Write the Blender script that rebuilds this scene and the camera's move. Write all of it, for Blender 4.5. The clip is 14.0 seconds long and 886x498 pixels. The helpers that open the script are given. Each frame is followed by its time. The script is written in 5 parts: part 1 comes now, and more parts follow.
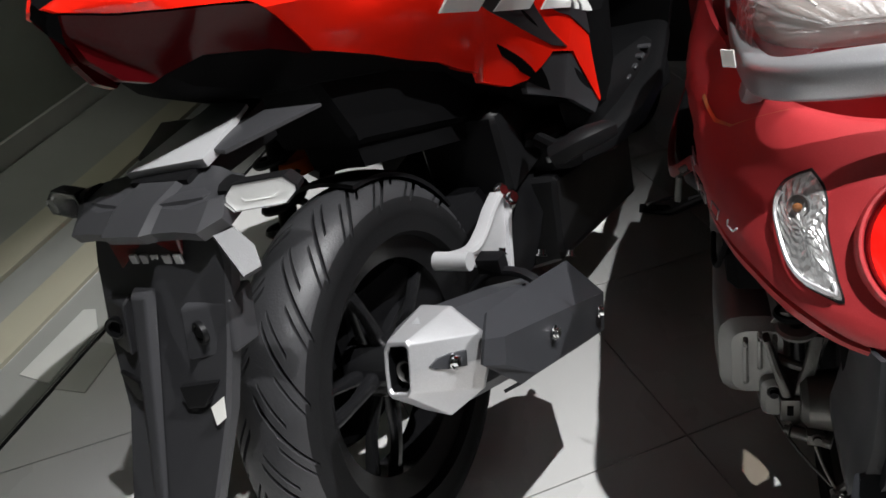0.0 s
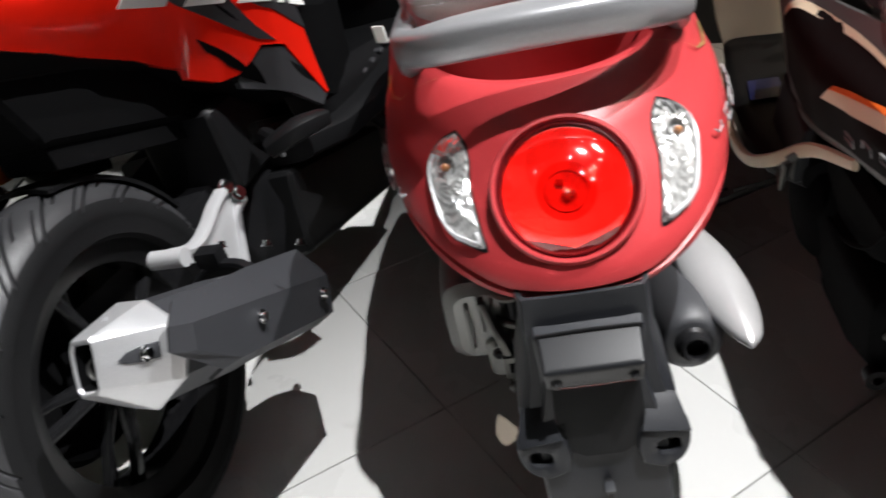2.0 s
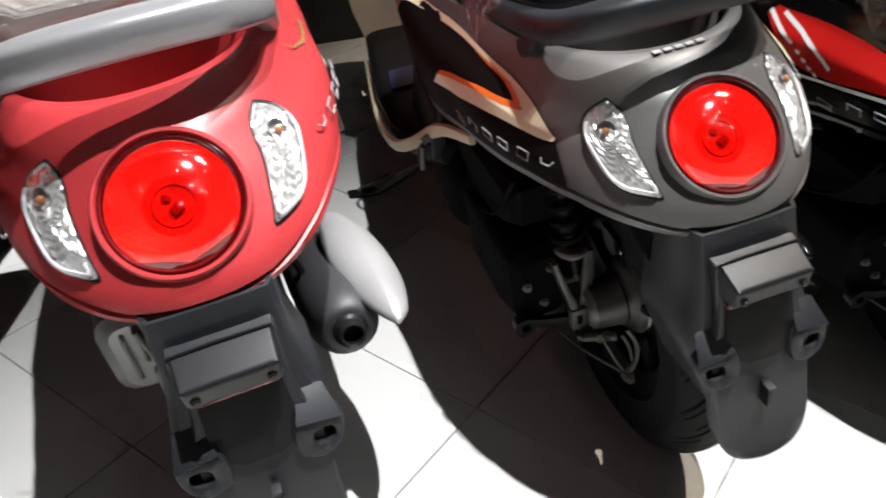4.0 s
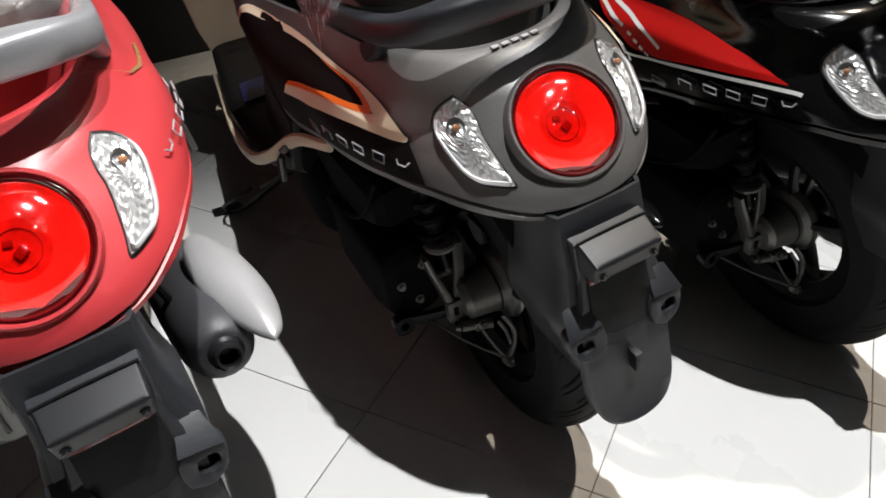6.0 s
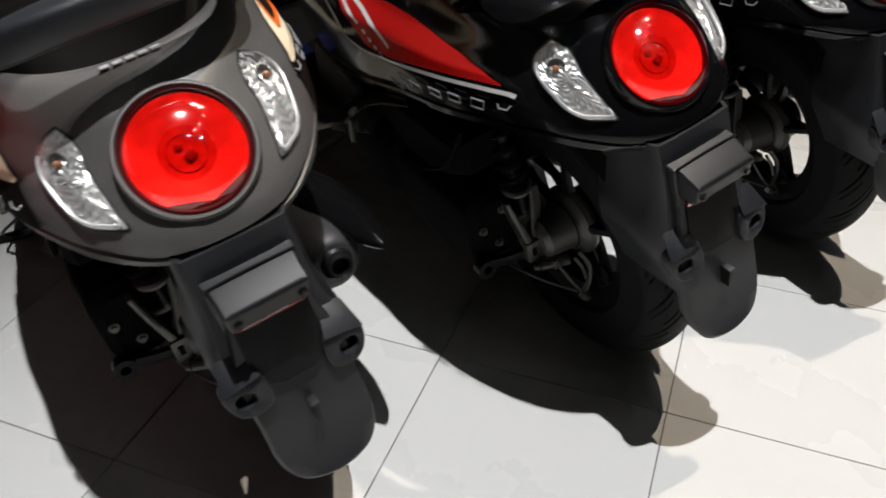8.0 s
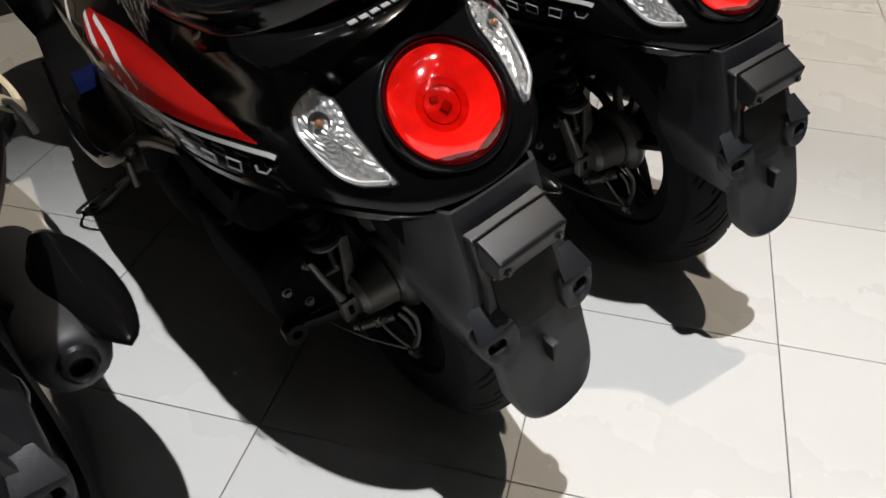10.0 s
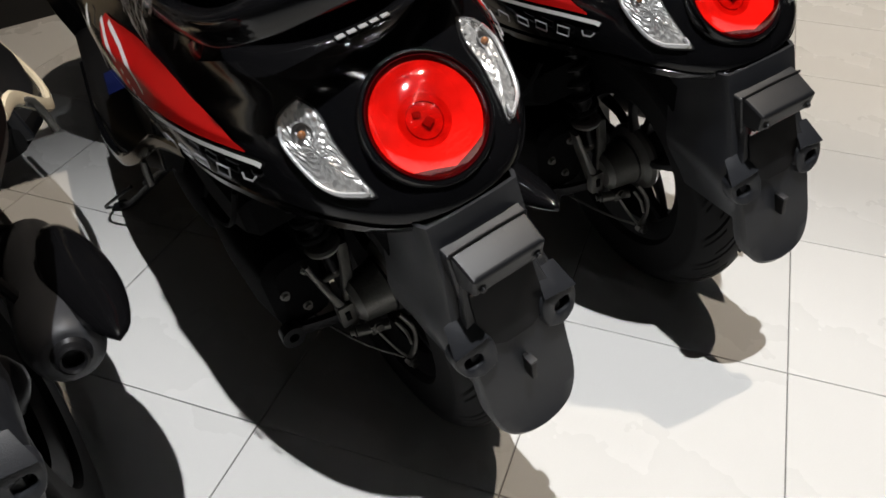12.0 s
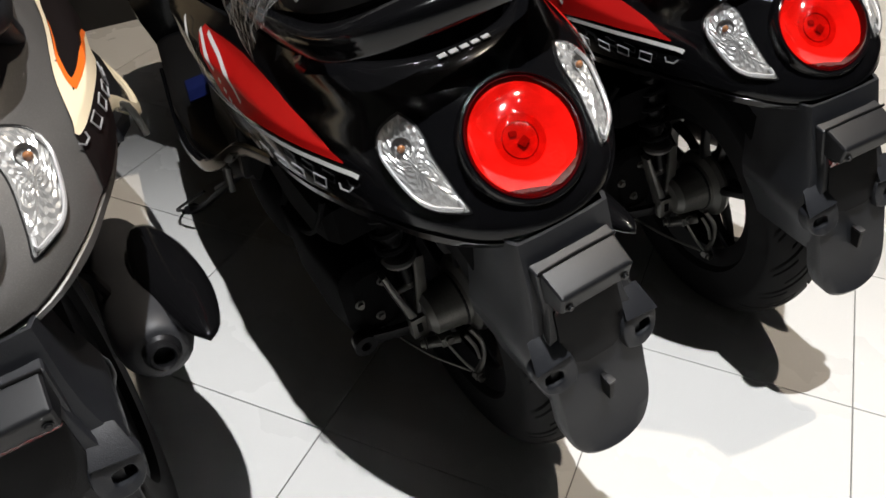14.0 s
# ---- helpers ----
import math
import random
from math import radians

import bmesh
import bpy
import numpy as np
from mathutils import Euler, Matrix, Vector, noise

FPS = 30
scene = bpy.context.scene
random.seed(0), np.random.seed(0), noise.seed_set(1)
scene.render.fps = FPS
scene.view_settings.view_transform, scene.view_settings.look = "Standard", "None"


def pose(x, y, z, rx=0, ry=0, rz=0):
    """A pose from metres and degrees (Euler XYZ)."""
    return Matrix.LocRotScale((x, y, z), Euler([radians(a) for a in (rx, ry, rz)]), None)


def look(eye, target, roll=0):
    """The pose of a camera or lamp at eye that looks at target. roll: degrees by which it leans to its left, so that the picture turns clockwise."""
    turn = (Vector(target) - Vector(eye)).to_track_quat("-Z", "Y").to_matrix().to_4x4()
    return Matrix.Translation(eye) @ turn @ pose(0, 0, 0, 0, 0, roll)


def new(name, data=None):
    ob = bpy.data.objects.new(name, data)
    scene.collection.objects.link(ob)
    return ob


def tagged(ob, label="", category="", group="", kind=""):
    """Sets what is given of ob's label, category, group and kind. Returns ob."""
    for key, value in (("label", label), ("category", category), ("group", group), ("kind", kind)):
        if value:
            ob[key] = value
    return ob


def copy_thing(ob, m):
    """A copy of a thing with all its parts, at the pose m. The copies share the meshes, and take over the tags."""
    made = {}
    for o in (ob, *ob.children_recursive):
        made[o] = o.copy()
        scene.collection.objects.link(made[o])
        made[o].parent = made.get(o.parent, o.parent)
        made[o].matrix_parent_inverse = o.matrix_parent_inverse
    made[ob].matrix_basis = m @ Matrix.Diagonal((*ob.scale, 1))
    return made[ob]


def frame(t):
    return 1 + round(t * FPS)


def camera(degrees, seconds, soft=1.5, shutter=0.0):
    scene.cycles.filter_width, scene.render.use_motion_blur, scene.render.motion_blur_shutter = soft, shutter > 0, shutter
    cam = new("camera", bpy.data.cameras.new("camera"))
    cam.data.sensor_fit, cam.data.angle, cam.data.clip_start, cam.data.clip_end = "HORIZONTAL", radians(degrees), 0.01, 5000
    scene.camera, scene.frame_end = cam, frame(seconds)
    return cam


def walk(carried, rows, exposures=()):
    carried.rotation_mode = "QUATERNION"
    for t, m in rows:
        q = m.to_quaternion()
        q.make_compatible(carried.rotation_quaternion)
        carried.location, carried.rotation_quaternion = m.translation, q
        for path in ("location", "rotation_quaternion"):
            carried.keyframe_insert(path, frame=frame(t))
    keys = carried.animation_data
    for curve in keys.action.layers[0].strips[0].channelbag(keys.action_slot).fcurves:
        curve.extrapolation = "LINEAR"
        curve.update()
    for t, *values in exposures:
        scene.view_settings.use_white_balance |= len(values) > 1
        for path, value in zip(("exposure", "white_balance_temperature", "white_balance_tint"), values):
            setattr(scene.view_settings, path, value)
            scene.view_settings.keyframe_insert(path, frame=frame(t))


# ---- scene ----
cam = camera(56.7, 14.0, soft=1.6, shutter=0.5)
PATH = [
    (0, (0.241, 0.199, 1.057), (0.029, 1.796, -0.127), -3.1),
    (0.5, (0.248, 0.18, 1.059), (0.028, 1.783, -0.116), -2.9),
    (1, (0.286, 0.175, 1.054), (0.093, 1.781, -0.123), -2.9),
    (1.5, (0.352, 0.169, 1.039), (0.294, 1.793, -0.126), -2.6),
    (2, (0.424, 0.159, 1.03), (0.56, 1.779, -0.135), -1.5),
    (2.5, (0.468, 0.141, 1.034), (0.688, 1.76, -0.119), -1.8),
    (3, (0.498, 0.137, 1.034), (0.919, 1.713, -0.124), 0.2),
    (3.5, (0.51, 0.135, 1.037), (1.116, 1.65, -0.119), 1.3),
    (4, (0.518, 0.129, 1.036), (1.285, 1.566, -0.125), 2.2),
    (6.3, (0.535, 0.111, 1.05), (1.572, 1.365, -0.113), 1.4),
    (6.5, (0.569, 0.1, 1.051), (1.623, 1.335, -0.117), 1.4),
    (7, (0.701, 0.047, 1.046), (1.76, 1.27, -0.13), 0.7),
    (7.5, (0.815, 0.005, 1.045), (1.863, 1.222, -0.147), 0.2),
    (8, (0.892, -0.007, 1.033), (1.934, 1.211, -0.163), -0.6),
    (8.5, (0.998, 0.043, 1.014), (2.1, 1.177, -0.211), -0.1),
    (9, (1.072, 0.069, 1.007), (2.228, 1.108, -0.253), 0.7),
    (9.2, (1.095, 0.069, 1.012), (2.256, 1.095, -0.253), 0.7),
    (11.3, (1.226, -0.012, 1.03), (2.31, 1.114, -0.218), 1.0),
    (11.5, (1.229, -0.013, 1.034), (2.301, 1.12, -0.218), 0.9),
    (12, (1.219, -0.012, 1.035), (2.284, 1.135, -0.21), 0.6),
    (12.5, (1.199, -0.01, 1.034), (2.251, 1.164, -0.197), 0.4),
    (13, (1.17, 0.008, 1.039), (2.21, 1.2, -0.185), 0.9),
    (13.5, (1.155, 0.019, 1.041), (2.183, 1.228, -0.177), 1.4),
    (14, (1.164, 0.015, 1.045), (2.183, 1.234, -0.17), 1.4),
]
walk(cam, [(t, look(eye, target, roll)) for t, eye, target, roll in PATH],
     exposures=[(0, .24), (1, .28), (2, .42), (3, .5), (4, .55), (6.5, .08), (9, -.22), (11.5, -.18), (13, -.08), (14, .06)])

# ---- light: ceiling spots over a row of parked scooters, a dim room behind ----
FLOOR_ANGLE = radians(28.4)
CEILING = 7.0
world = bpy.data.worlds.new("world")
scene.world = world
world.use_nodes = True
bg = world.node_tree.nodes["Background"]
bg.inputs["Color"].default_value = (0.9, 0.95, 1.0, 1)
bg.inputs["Strength"].default_value = 0.018


def spot(x, y, aim_x, aim_y, watts, cone, colour, radius, blend):
    lamp = bpy.data.lights.new("spot", "SPOT")
    lamp.energy, lamp.spot_size, lamp.spot_blend = watts, radians(cone), blend
    lamp.color, lamp.shadow_soft_size = colour, radius
    ob = new("spot_lamp", lamp)
    ob.matrix_world = look((x, y, CEILING - 0.06), (aim_x, aim_y, 0))
    return ob


WHITE, WARM = (0.985, 0.99, 1.0), (1.0, 0.86, 0.70)
SPOTS = [
    (1.25, 0.05, 1.30, -0.25, 2450, 39, WHITE, 0.04, 0.8),
    (3.75, 0.9, 2.7, 0.72, 1000, 38, WARM, 0.04, 0.4),
    (3.3, 1.4, 0.08, 1.12, 2300, 16, WHITE, 0.04, 0.6),
    # added fill for the floor beyond the last scooter, position assumed
    (4.9, 0.2, 4.0, 0.8, 1700, 18, (1.0, 0.93, 0.84), 0.07, 0.8),
    # added fill for the glass wall and threshold, no lamp known there
    (-0.9, -0.2, -1.25, 1.5, 420, 17, (0.97, 1.0, 0.88), 0.06, 0.9),
]
for s in SPOTS:
    spot(*s)

# ---- materials ----
def material(name, colour, rough=0.5, metal=0.0, coat=0.0, grain=0.0, scale=200.0, stain=0.12, stain_scale=9.0, rough_var=0.08, spec=0.5, flake=0.0, vary=0.0, coat_rough=0.03):
    """Paint, plastic, rubber or metal: colour with stains at a large scale, grain at a small one."""
    m = bpy.data.materials.new(name)
    m.use_nodes = True
    nt = m.node_tree
    n, l = nt.nodes, nt.links
    b = n["Principled BSDF"]
    co = n.new("ShaderNodeTexCoord")
    big, fine = n.new("ShaderNodeTexNoise"), n.new("ShaderNodeTexNoise")
    big.inputs["Scale"].default_value, big.inputs["Detail"].default_value = stain_scale, 5
    fine.inputs["Scale"].default_value, fine.inputs["Detail"].default_value = scale, 3
    l.new(co.outputs["Object"], big.inputs["Vector"])
    l.new(co.outputs["Object"], fine.inputs["Vector"])
    mix = n.new("ShaderNodeMix")
    mix.data_type = "RGBA"
    mix.inputs["A"].default_value = (*[c * (1 - stain) for c in colour], 1)
    mix.inputs["B"].default_value = (*[min(1, c * (1 + stain)) for c in colour], 1)
    l.new(big.outputs["Fac"], mix.inputs["Factor"])
    out = mix.outputs["Result"]
    if flake:
        second = n.new("ShaderNodeMix")
        second.data_type = "RGBA"
        ramp = n.new("ShaderNodeMapRange")
        ramp.inputs["From Min"].default_value, ramp.inputs["From Max"].default_value = 0.5, 0.75
        ramp.inputs["To Max"].default_value = flake
        l.new(fine.outputs["Fac"], ramp.inputs["Value"])
        l.new(ramp.outputs["Result"], second.inputs["Factor"])
        l.new(out, second.inputs["A"])
        second.inputs["B"].default_value = (*[min(1, c * 2.2 + 0.05) for c in colour], 1)
        out = second.outputs["Result"]
    if vary:
        info, third = n.new("ShaderNodeObjectInfo"), n.new("ShaderNodeHueSaturation")
        span = n.new("ShaderNodeMapRange")
        span.inputs["To Min"].default_value, span.inputs["To Max"].default_value = 1 - vary, 1 + vary
        l.new(info.outputs["Random"], span.inputs["Value"])
        l.new(span.outputs["Result"], third.inputs["Value"])
        l.new(out, third.inputs["Color"])
        out = third.outputs["Color"]
    l.new(out, b.inputs["Base Color"])
    rr = n.new("ShaderNodeMapRange")
    rr.inputs["To Min"].default_value, rr.inputs["To Max"].default_value = max(0.02, rough - rough_var), min(1, rough + rough_var)
    l.new(big.outputs["Fac"], rr.inputs["Value"])
    l.new(rr.outputs["Result"], b.inputs["Roughness"])
    b.inputs["Metallic"].default_value = metal
    b.inputs["Specular IOR Level"].default_value = spec
    b.inputs["Coat Weight"].default_value, b.inputs["Coat Roughness"].default_value = coat, coat_rough
    if grain:
        bump = n.new("ShaderNodeBump")
        bump.inputs["Strength"].default_value, bump.inputs["Distance"].default_value = grain, 0.001
        l.new(fine.outputs["Fac"], bump.inputs["Height"])
        l.new(bump.outputs["Normal"], b.inputs["Normal"])
    return m


def clear(name, tint, gloss=0.04, rough=0.05, wrinkle=0.0, scale=40.0, haze=0.0, fresnel=1.45):
    """Thin clear plastic: tinted see-through, with gloss that grows at grazing angles, and creases."""
    m = bpy.data.materials.new(name)
    m.use_nodes = True
    nt = m.node_tree
    n, l = nt.nodes, nt.links
    n.remove(n["Principled BSDF"])
    see, shine, mix, fr = (n.new(k) for k in ("ShaderNodeBsdfTransparent", "ShaderNodeBsdfGlossy", "ShaderNodeMixShader", "ShaderNodeFresnel"))
    see.inputs["Color"].default_value = (*tint, 1)
    shine.inputs["Roughness"].default_value = rough
    fr.inputs["IOR"].default_value = fresnel
    l.new(fr.outputs["Fac"], mix.inputs["Fac"])
    l.new(see.outputs["BSDF"], mix.inputs[1])
    l.new(shine.outputs["BSDF"], mix.inputs[2])
    out = mix.outputs["Shader"]
    if haze:
        fog, two = n.new("ShaderNodeBsdfDiffuse"), n.new("ShaderNodeMixShader")
        fog.inputs["Color"].default_value = (0.8, 0.8, 0.8, 1)
        two.inputs["Fac"].default_value = haze
        l.new(out, two.inputs[1])
        l.new(fog.outputs["BSDF"], two.inputs[2])
        out = two.outputs["Shader"]
    if wrinkle:
        co, tex, bump = n.new("ShaderNodeTexCoord"), n.new("ShaderNodeTexNoise"), n.new("ShaderNodeBump")
        tex.inputs["Scale"].default_value, tex.inputs["Detail"].default_value, tex.inputs["Distortion"].default_value = scale, 4, 1.5
        bump.inputs["Strength"].default_value, bump.inputs["Distance"].default_value = wrinkle, 0.01
        l.new(co.outputs["Object"], tex.inputs["Vector"])
        l.new(tex.outputs["Fac"], bump.inputs["Height"])
        l.new(bump.outputs["Normal"], shine.inputs["Normal"])
        l.new(bump.outputs["Normal"], fr.inputs["Normal"])
    l.new(out, n["Material Output"].inputs["Surface"])
    return m


def glow(name, colour, strength):
    m = bpy.data.materials.new(name)
    m.use_nodes = True
    b = m.node_tree.nodes["Principled BSDF"]
    b.inputs["Emission Color"].default_value = (*colour, 1)
    b.inputs["Emission Strength"].default_value = strength
    return m


TILE = material("polished_tile", (0.60, 0.595, 0.58), 0.28, stain=0.04, stain_scale=3, flake=0.05, scale=420, vary=0.025, grain=0.02, spec=0.35)
GROUT = material("grout", (0.16, 0.155, 0.15), 0.9, grain=0.3)
WALL_PAINT = material("wall_paint", (0.07, 0.07, 0.068), 0.8, grain=0.1, stain=0.1, stain_scale=2)
CEILING_PAINT = material("ceiling_paint", (0.035, 0.035, 0.037), 0.85, grain=0.05)
MATT_RED = material("matt_red_paint", (0.37, 0.030, 0.034), 0.38, coat=0.0, flake=0.10, scale=900, stain=0.06, spec=0.4)
MATT_GREY = material("matt_grey_paint", (0.094, 0.090, 0.087), 0.42, metal=0.25, flake=0.2, scale=900, stain=0.06)
GLOSS_BLACK = material("gloss_black_paint", (0.0035, 0.0035, 0.004), 0.16, coat=0.35, coat_rough=0.08, rough_var=0.02, stain=0.1, spec=0.15)
GLOSS_RED = material("gloss_red_paint", (0.88, 0.016, 0.006), 0.16, spec=0.3, coat=0.5, rough_var=0.03, stain=0.03)
BLACK_PLASTIC = material("black_grained_plastic", (0.006, 0.006, 0.0065), 0.45, grain=0.25, scale=700, stain=0.2, spec=0.18)
GREY_PLASTIC = material("dark_grey_grained_plastic", (0.0135, 0.0145, 0.0175), 0.42, grain=0.3, scale=800, stain=0.16, spec=0.4)
COVER_PLASTIC = material("glossy_grey_plastic", (0.0065, 0.007, 0.0085), 0.45, stain=0.15, rough_var=0.04, spec=0.3)
# lighter than GREY_PLASTIC: light from behind is put into the colour
PALE_PLASTIC = material("lit_grey_grained_plastic", (0.038, 0.038, 0.041), 0.40, grain=0.2, scale=800, stain=0.12, spec=0.4)
RUBBER = material("tyre_rubber", (0.0075, 0.0075, 0.008), 0.68, grain=0.35, scale=350, stain=0.25, spec=0.12)
# sport tyre's tread, paler than RUBBER to hold the light falling on it
RUBBER_LIT = material("lit_tyre_rubber", (0.030, 0.030, 0.032), 0.44, spec=0.4, grain=0.4, scale=350, stain=0.3, stain_scale=20)
SILVER = material("silver_paint", (0.56, 0.56, 0.57), 0.34, metal=0.35, flake=0.15, scale=900, stain=0.05)
RAIL_SILVER = material("satin_silver_paint", (0.29, 0.29, 0.30), 0.32, metal=0.4, flake=0.15, scale=900, stain=0.05)
ALLOY = material("cast_aluminium", (0.27, 0.27, 0.26), 0.42, metal=0.45, grain=0.3, scale=400, stain=0.25)
DARK_ALLOY = material("dirty_cast_aluminium", (0.085, 0.083, 0.08), 0.5, metal=0.5, grain=0.45, scale=260, stain=0.4, stain_scale=25)
# black parts under the bodies, their shade darkened into the base colour
SHADED_BLACK = material("shaded_matt_black", (0.004, 0.004, 0.0043), 0.75, grain=0.3, scale=500, stain=0.25, spec=0.04)
CAST_GREY = material("oily_cast_aluminium", (0.105, 0.103, 0.095), 0.36, metal=0.5, grain=0.4, scale=260, stain=0.4, stain_scale=30)
DARK_METAL = material("black_painted_metal", (0.010, 0.010, 0.011), 0.36, metal=0.2, grain=0.15, scale=500, stain=0.2, spec=0.15)
WHEEL_BLACK = material("gloss_black_wheel_paint", (0.012, 0.012, 0.013), 0.22, metal=0.2, grain=0.05, scale=500, stain=0.2, spec=0.6)
CHROME = material("chrome", (0.75, 0.75, 0.76), 0.12, metal=1.0, rough_var=0.05, stain=0.05)
SHIELD_SILVER = material("brushed_shield_silver", (0.42, 0.42, 0.43), 0.34, metal=0.6, flake=0.1, scale=900, stain=0.1)
CAP_SILVER = material("muffler_cap_silver", (0.44, 0.44, 0.45), 0.33, metal=0.5, flake=0.15, scale=900, stain=0.08)
SHIELD_GREY = material("muffler_shield_grey", (0.032, 0.033, 0.037), 0.5, metal=0.15, grain=0.25, scale=700, stain=0.15, spec=0.35)
CREAM = material("cream_paint", (0.78, 0.67, 0.48), 0.35, stain=0.05)
ORANGE = material("orange_decal", (0.75, 0.14, 0.015), 0.35, stain=0.05)
BROWN_DECAL = material("dark_brown_decal", (0.008, 0.006, 0.006), 0.6, stain=0.1, spec=0.05)
RED_DECAL = material("red_decal", (0.47, 0.007, 0.006), 0.4, coat=0.08, stain=0.06, spec=0.3)
WHITE_DECAL = material("white_decal", (0.72, 0.72, 0.70), 0.35, stain=0.04)
BLACK_DECAL = material("dark_decal", (0.03, 0.03, 0.033), 0.35, stain=0.1)
GOLD = material("gold_line", (0.45, 0.32, 0.12), 0.3, metal=0.6, stain=0.05)
SEAT_VINYL = material("seat_vinyl", (0.028, 0.027, 0.027), 0.55, grain=0.4, scale=500, stain=0.15, spec=0.3)
SEAT_BEIGE = material("beige_seat_vinyl", (0.27, 0.235, 0.21), 0.55, grain=0.4, scale=500, stain=0.1)
MARK_SILVER = material("dull_silver_mark", (0.30, 0.30, 0.31), 0.35, metal=0.1, stain=0.05)
THREAD = material("seat_stitching", (0.6, 0.57, 0.5), 0.8)
RED_REFLECTOR = material("red_reflector", (0.12, 0.006, 0.008), 0.15, coat=1.0, grain=0.4, scale=600, stain=0.2)
LAMP_BOWL = material("lamp_bowl", (0.85, 0.55, 0.52), 0.35, metal=0.1, grain=0.6, scale=240, stain=0.5, stain_scale=45)
LAMP_CORE = material("lamp_core", (0.50, 0.20, 0.16), 0.3, grain=0.5, scale=150, stain=0.55, stain_scale=70)
LAMP_SOCKET = material("lamp_socket", (0.22, 0.07, 0.05), 0.3, stain=0.3, stain_scale=60)
DARK_LENS = material("smoked_red_lens", (0.05, 0.002, 0.003), 0.12, coat=0.0, rough_var=0.02, spec=0.10)
LAMP_SILVER = material("silvered_lamp_plastic", (0.72, 0.72, 0.70), 0.35, metal=0.1, stain=0.2, stain_scale=120)
AMBER = material("amber_bulb", (0.30, 0.11, 0.03), 0.25, coat=0.6, stain=0.4, stain_scale=120)
REFLECTOR = material("faceted_reflector", (0.52, 0.52, 0.51), 0.22, metal=0.6, grain=0.25, scale=160, rough_var=0.1, stain=0.12, stain_scale=60)
LENS = clear("clear_lens", (0.96, 0.96, 0.96), rough=0.04, wrinkle=0.025, scale=120, haze=0.02)
RED_LENS = clear("red_lens", (0.95, 0.012, 0.008), rough=0.075, fresnel=1.9)
FILM = clear("wrapping_film", (0.95, 0.95, 0.95), rough=0.16, wrinkle=0.6, scale=40, haze=0.09, fresnel=2.0)
FILM_HAZY = clear("hazy_wrapping_film", (0.93, 0.93, 0.93), rough=0.3, wrinkle=0.8, scale=22, haze=0.09, fresnel=1.35)
BLUE = material("blue_tape", (0.006, 0.010, 0.055), 0.3, coat=0.3, stain=0.2)
LABEL_WHITE = material("paper_label", (0.75, 0.74, 0.7), 0.6)
SPRING = material("black_spring", (0.007, 0.007, 0.0075), 0.4, metal=0.2, spec=0.2)
STONE_DARK = material("dark_plinth", (0.19, 0.19, 0.178), 0.35, grain=0.1, stain=0.15, stain_scale=6)
STONE_OLIVE = material("olive_plinth", (0.25, 0.235, 0.18), 0.5, grain=0.15, stain=0.12, stain_scale=5)
GLASS_GREEN = material("green_glass_wall", (0.28, 0.30, 0.26), 0.15, stain=0.3, stain_scale=3)
STEEL = material("brushed_steel", (0.55, 0.55, 0.52), 0.4, metal=0.4, grain=0.1, scale=300)
WALL_BLACK = material("black_wall", (0.012, 0.012, 0.013), 0.6, stain=0.2, stain_scale=2)
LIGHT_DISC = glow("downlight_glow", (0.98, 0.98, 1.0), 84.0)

# ---- mesh helpers ----
def part(name, bm, mat, parent=None, label="", flat=False, sharp=35):
    """One mesh object from a bmesh, under its thing."""
    bmesh.ops.remove_doubles(bm, verts=bm.verts, dist=1e-6)
    bmesh.ops.recalc_face_normals(bm, faces=bm.faces)
    me = bpy.data.meshes.new(name)
    bm.to_mesh(me)
    bm.free()
    me.materials.append(mat)
    if not flat:
        for p in me.polygons:
            p.use_smooth = True
        me.set_sharp_from_angle(angle=radians(sharp))
    ob = new(name, me)
    if parent:
        ob.parent = parent
    return tagged(ob, label)


def thing(name, m, label, category, group=""):
    ob = new(name)
    ob.empty_display_size = 0.1
    ob.matrix_world = m
    return tagged(ob, label, category, group)


def lerp(tab, v):
    if v <= tab[0][0]:
        return tab[0][1]
    for (a, fa), (b, fb) in zip(tab, tab[1:]):
        if v <= b:
            return fa + (fb - fa) * (v - a) / (b - a)
    return tab[-1][1]


def loft(rings, caps=True, closed=True, bm=None):
    """A skin over rings of equally many points."""
    bm = bm or bmesh.new()
    rows = [[bm.verts.new(p) for p in ring] for ring in rings]
    n = len(rows[0])
    for a, b in zip(rows, rows[1:]):
        for i in range(n if closed else n - 1):
            j = (i + 1) % n
            bm.faces.new((a[i], a[j], b[j], b[i]))
    if caps and closed:
        bm.faces.new(rows[0][::-1])
        bm.faces.new(rows[-1])
    return bm


def smooth_path(points, steps=4):
    """Catmull-Rom through points."""
    pts = [Vector(p) for p in points]
    out = []
    for i in range(len(pts) - 1):
        a, b, c, d = pts[max(0, i - 1)], pts[i], pts[i + 1], pts[min(len(pts) - 1, i + 2)]
        for k in range(steps):
            t = k / steps
            out.append(0.5 * (2 * b + (c - a) * t + (2 * a - 5 * b + 4 * c - d) * t * t + (3 * b - a - 3 * c + d) * t ** 3))
    return out + [pts[-1]]


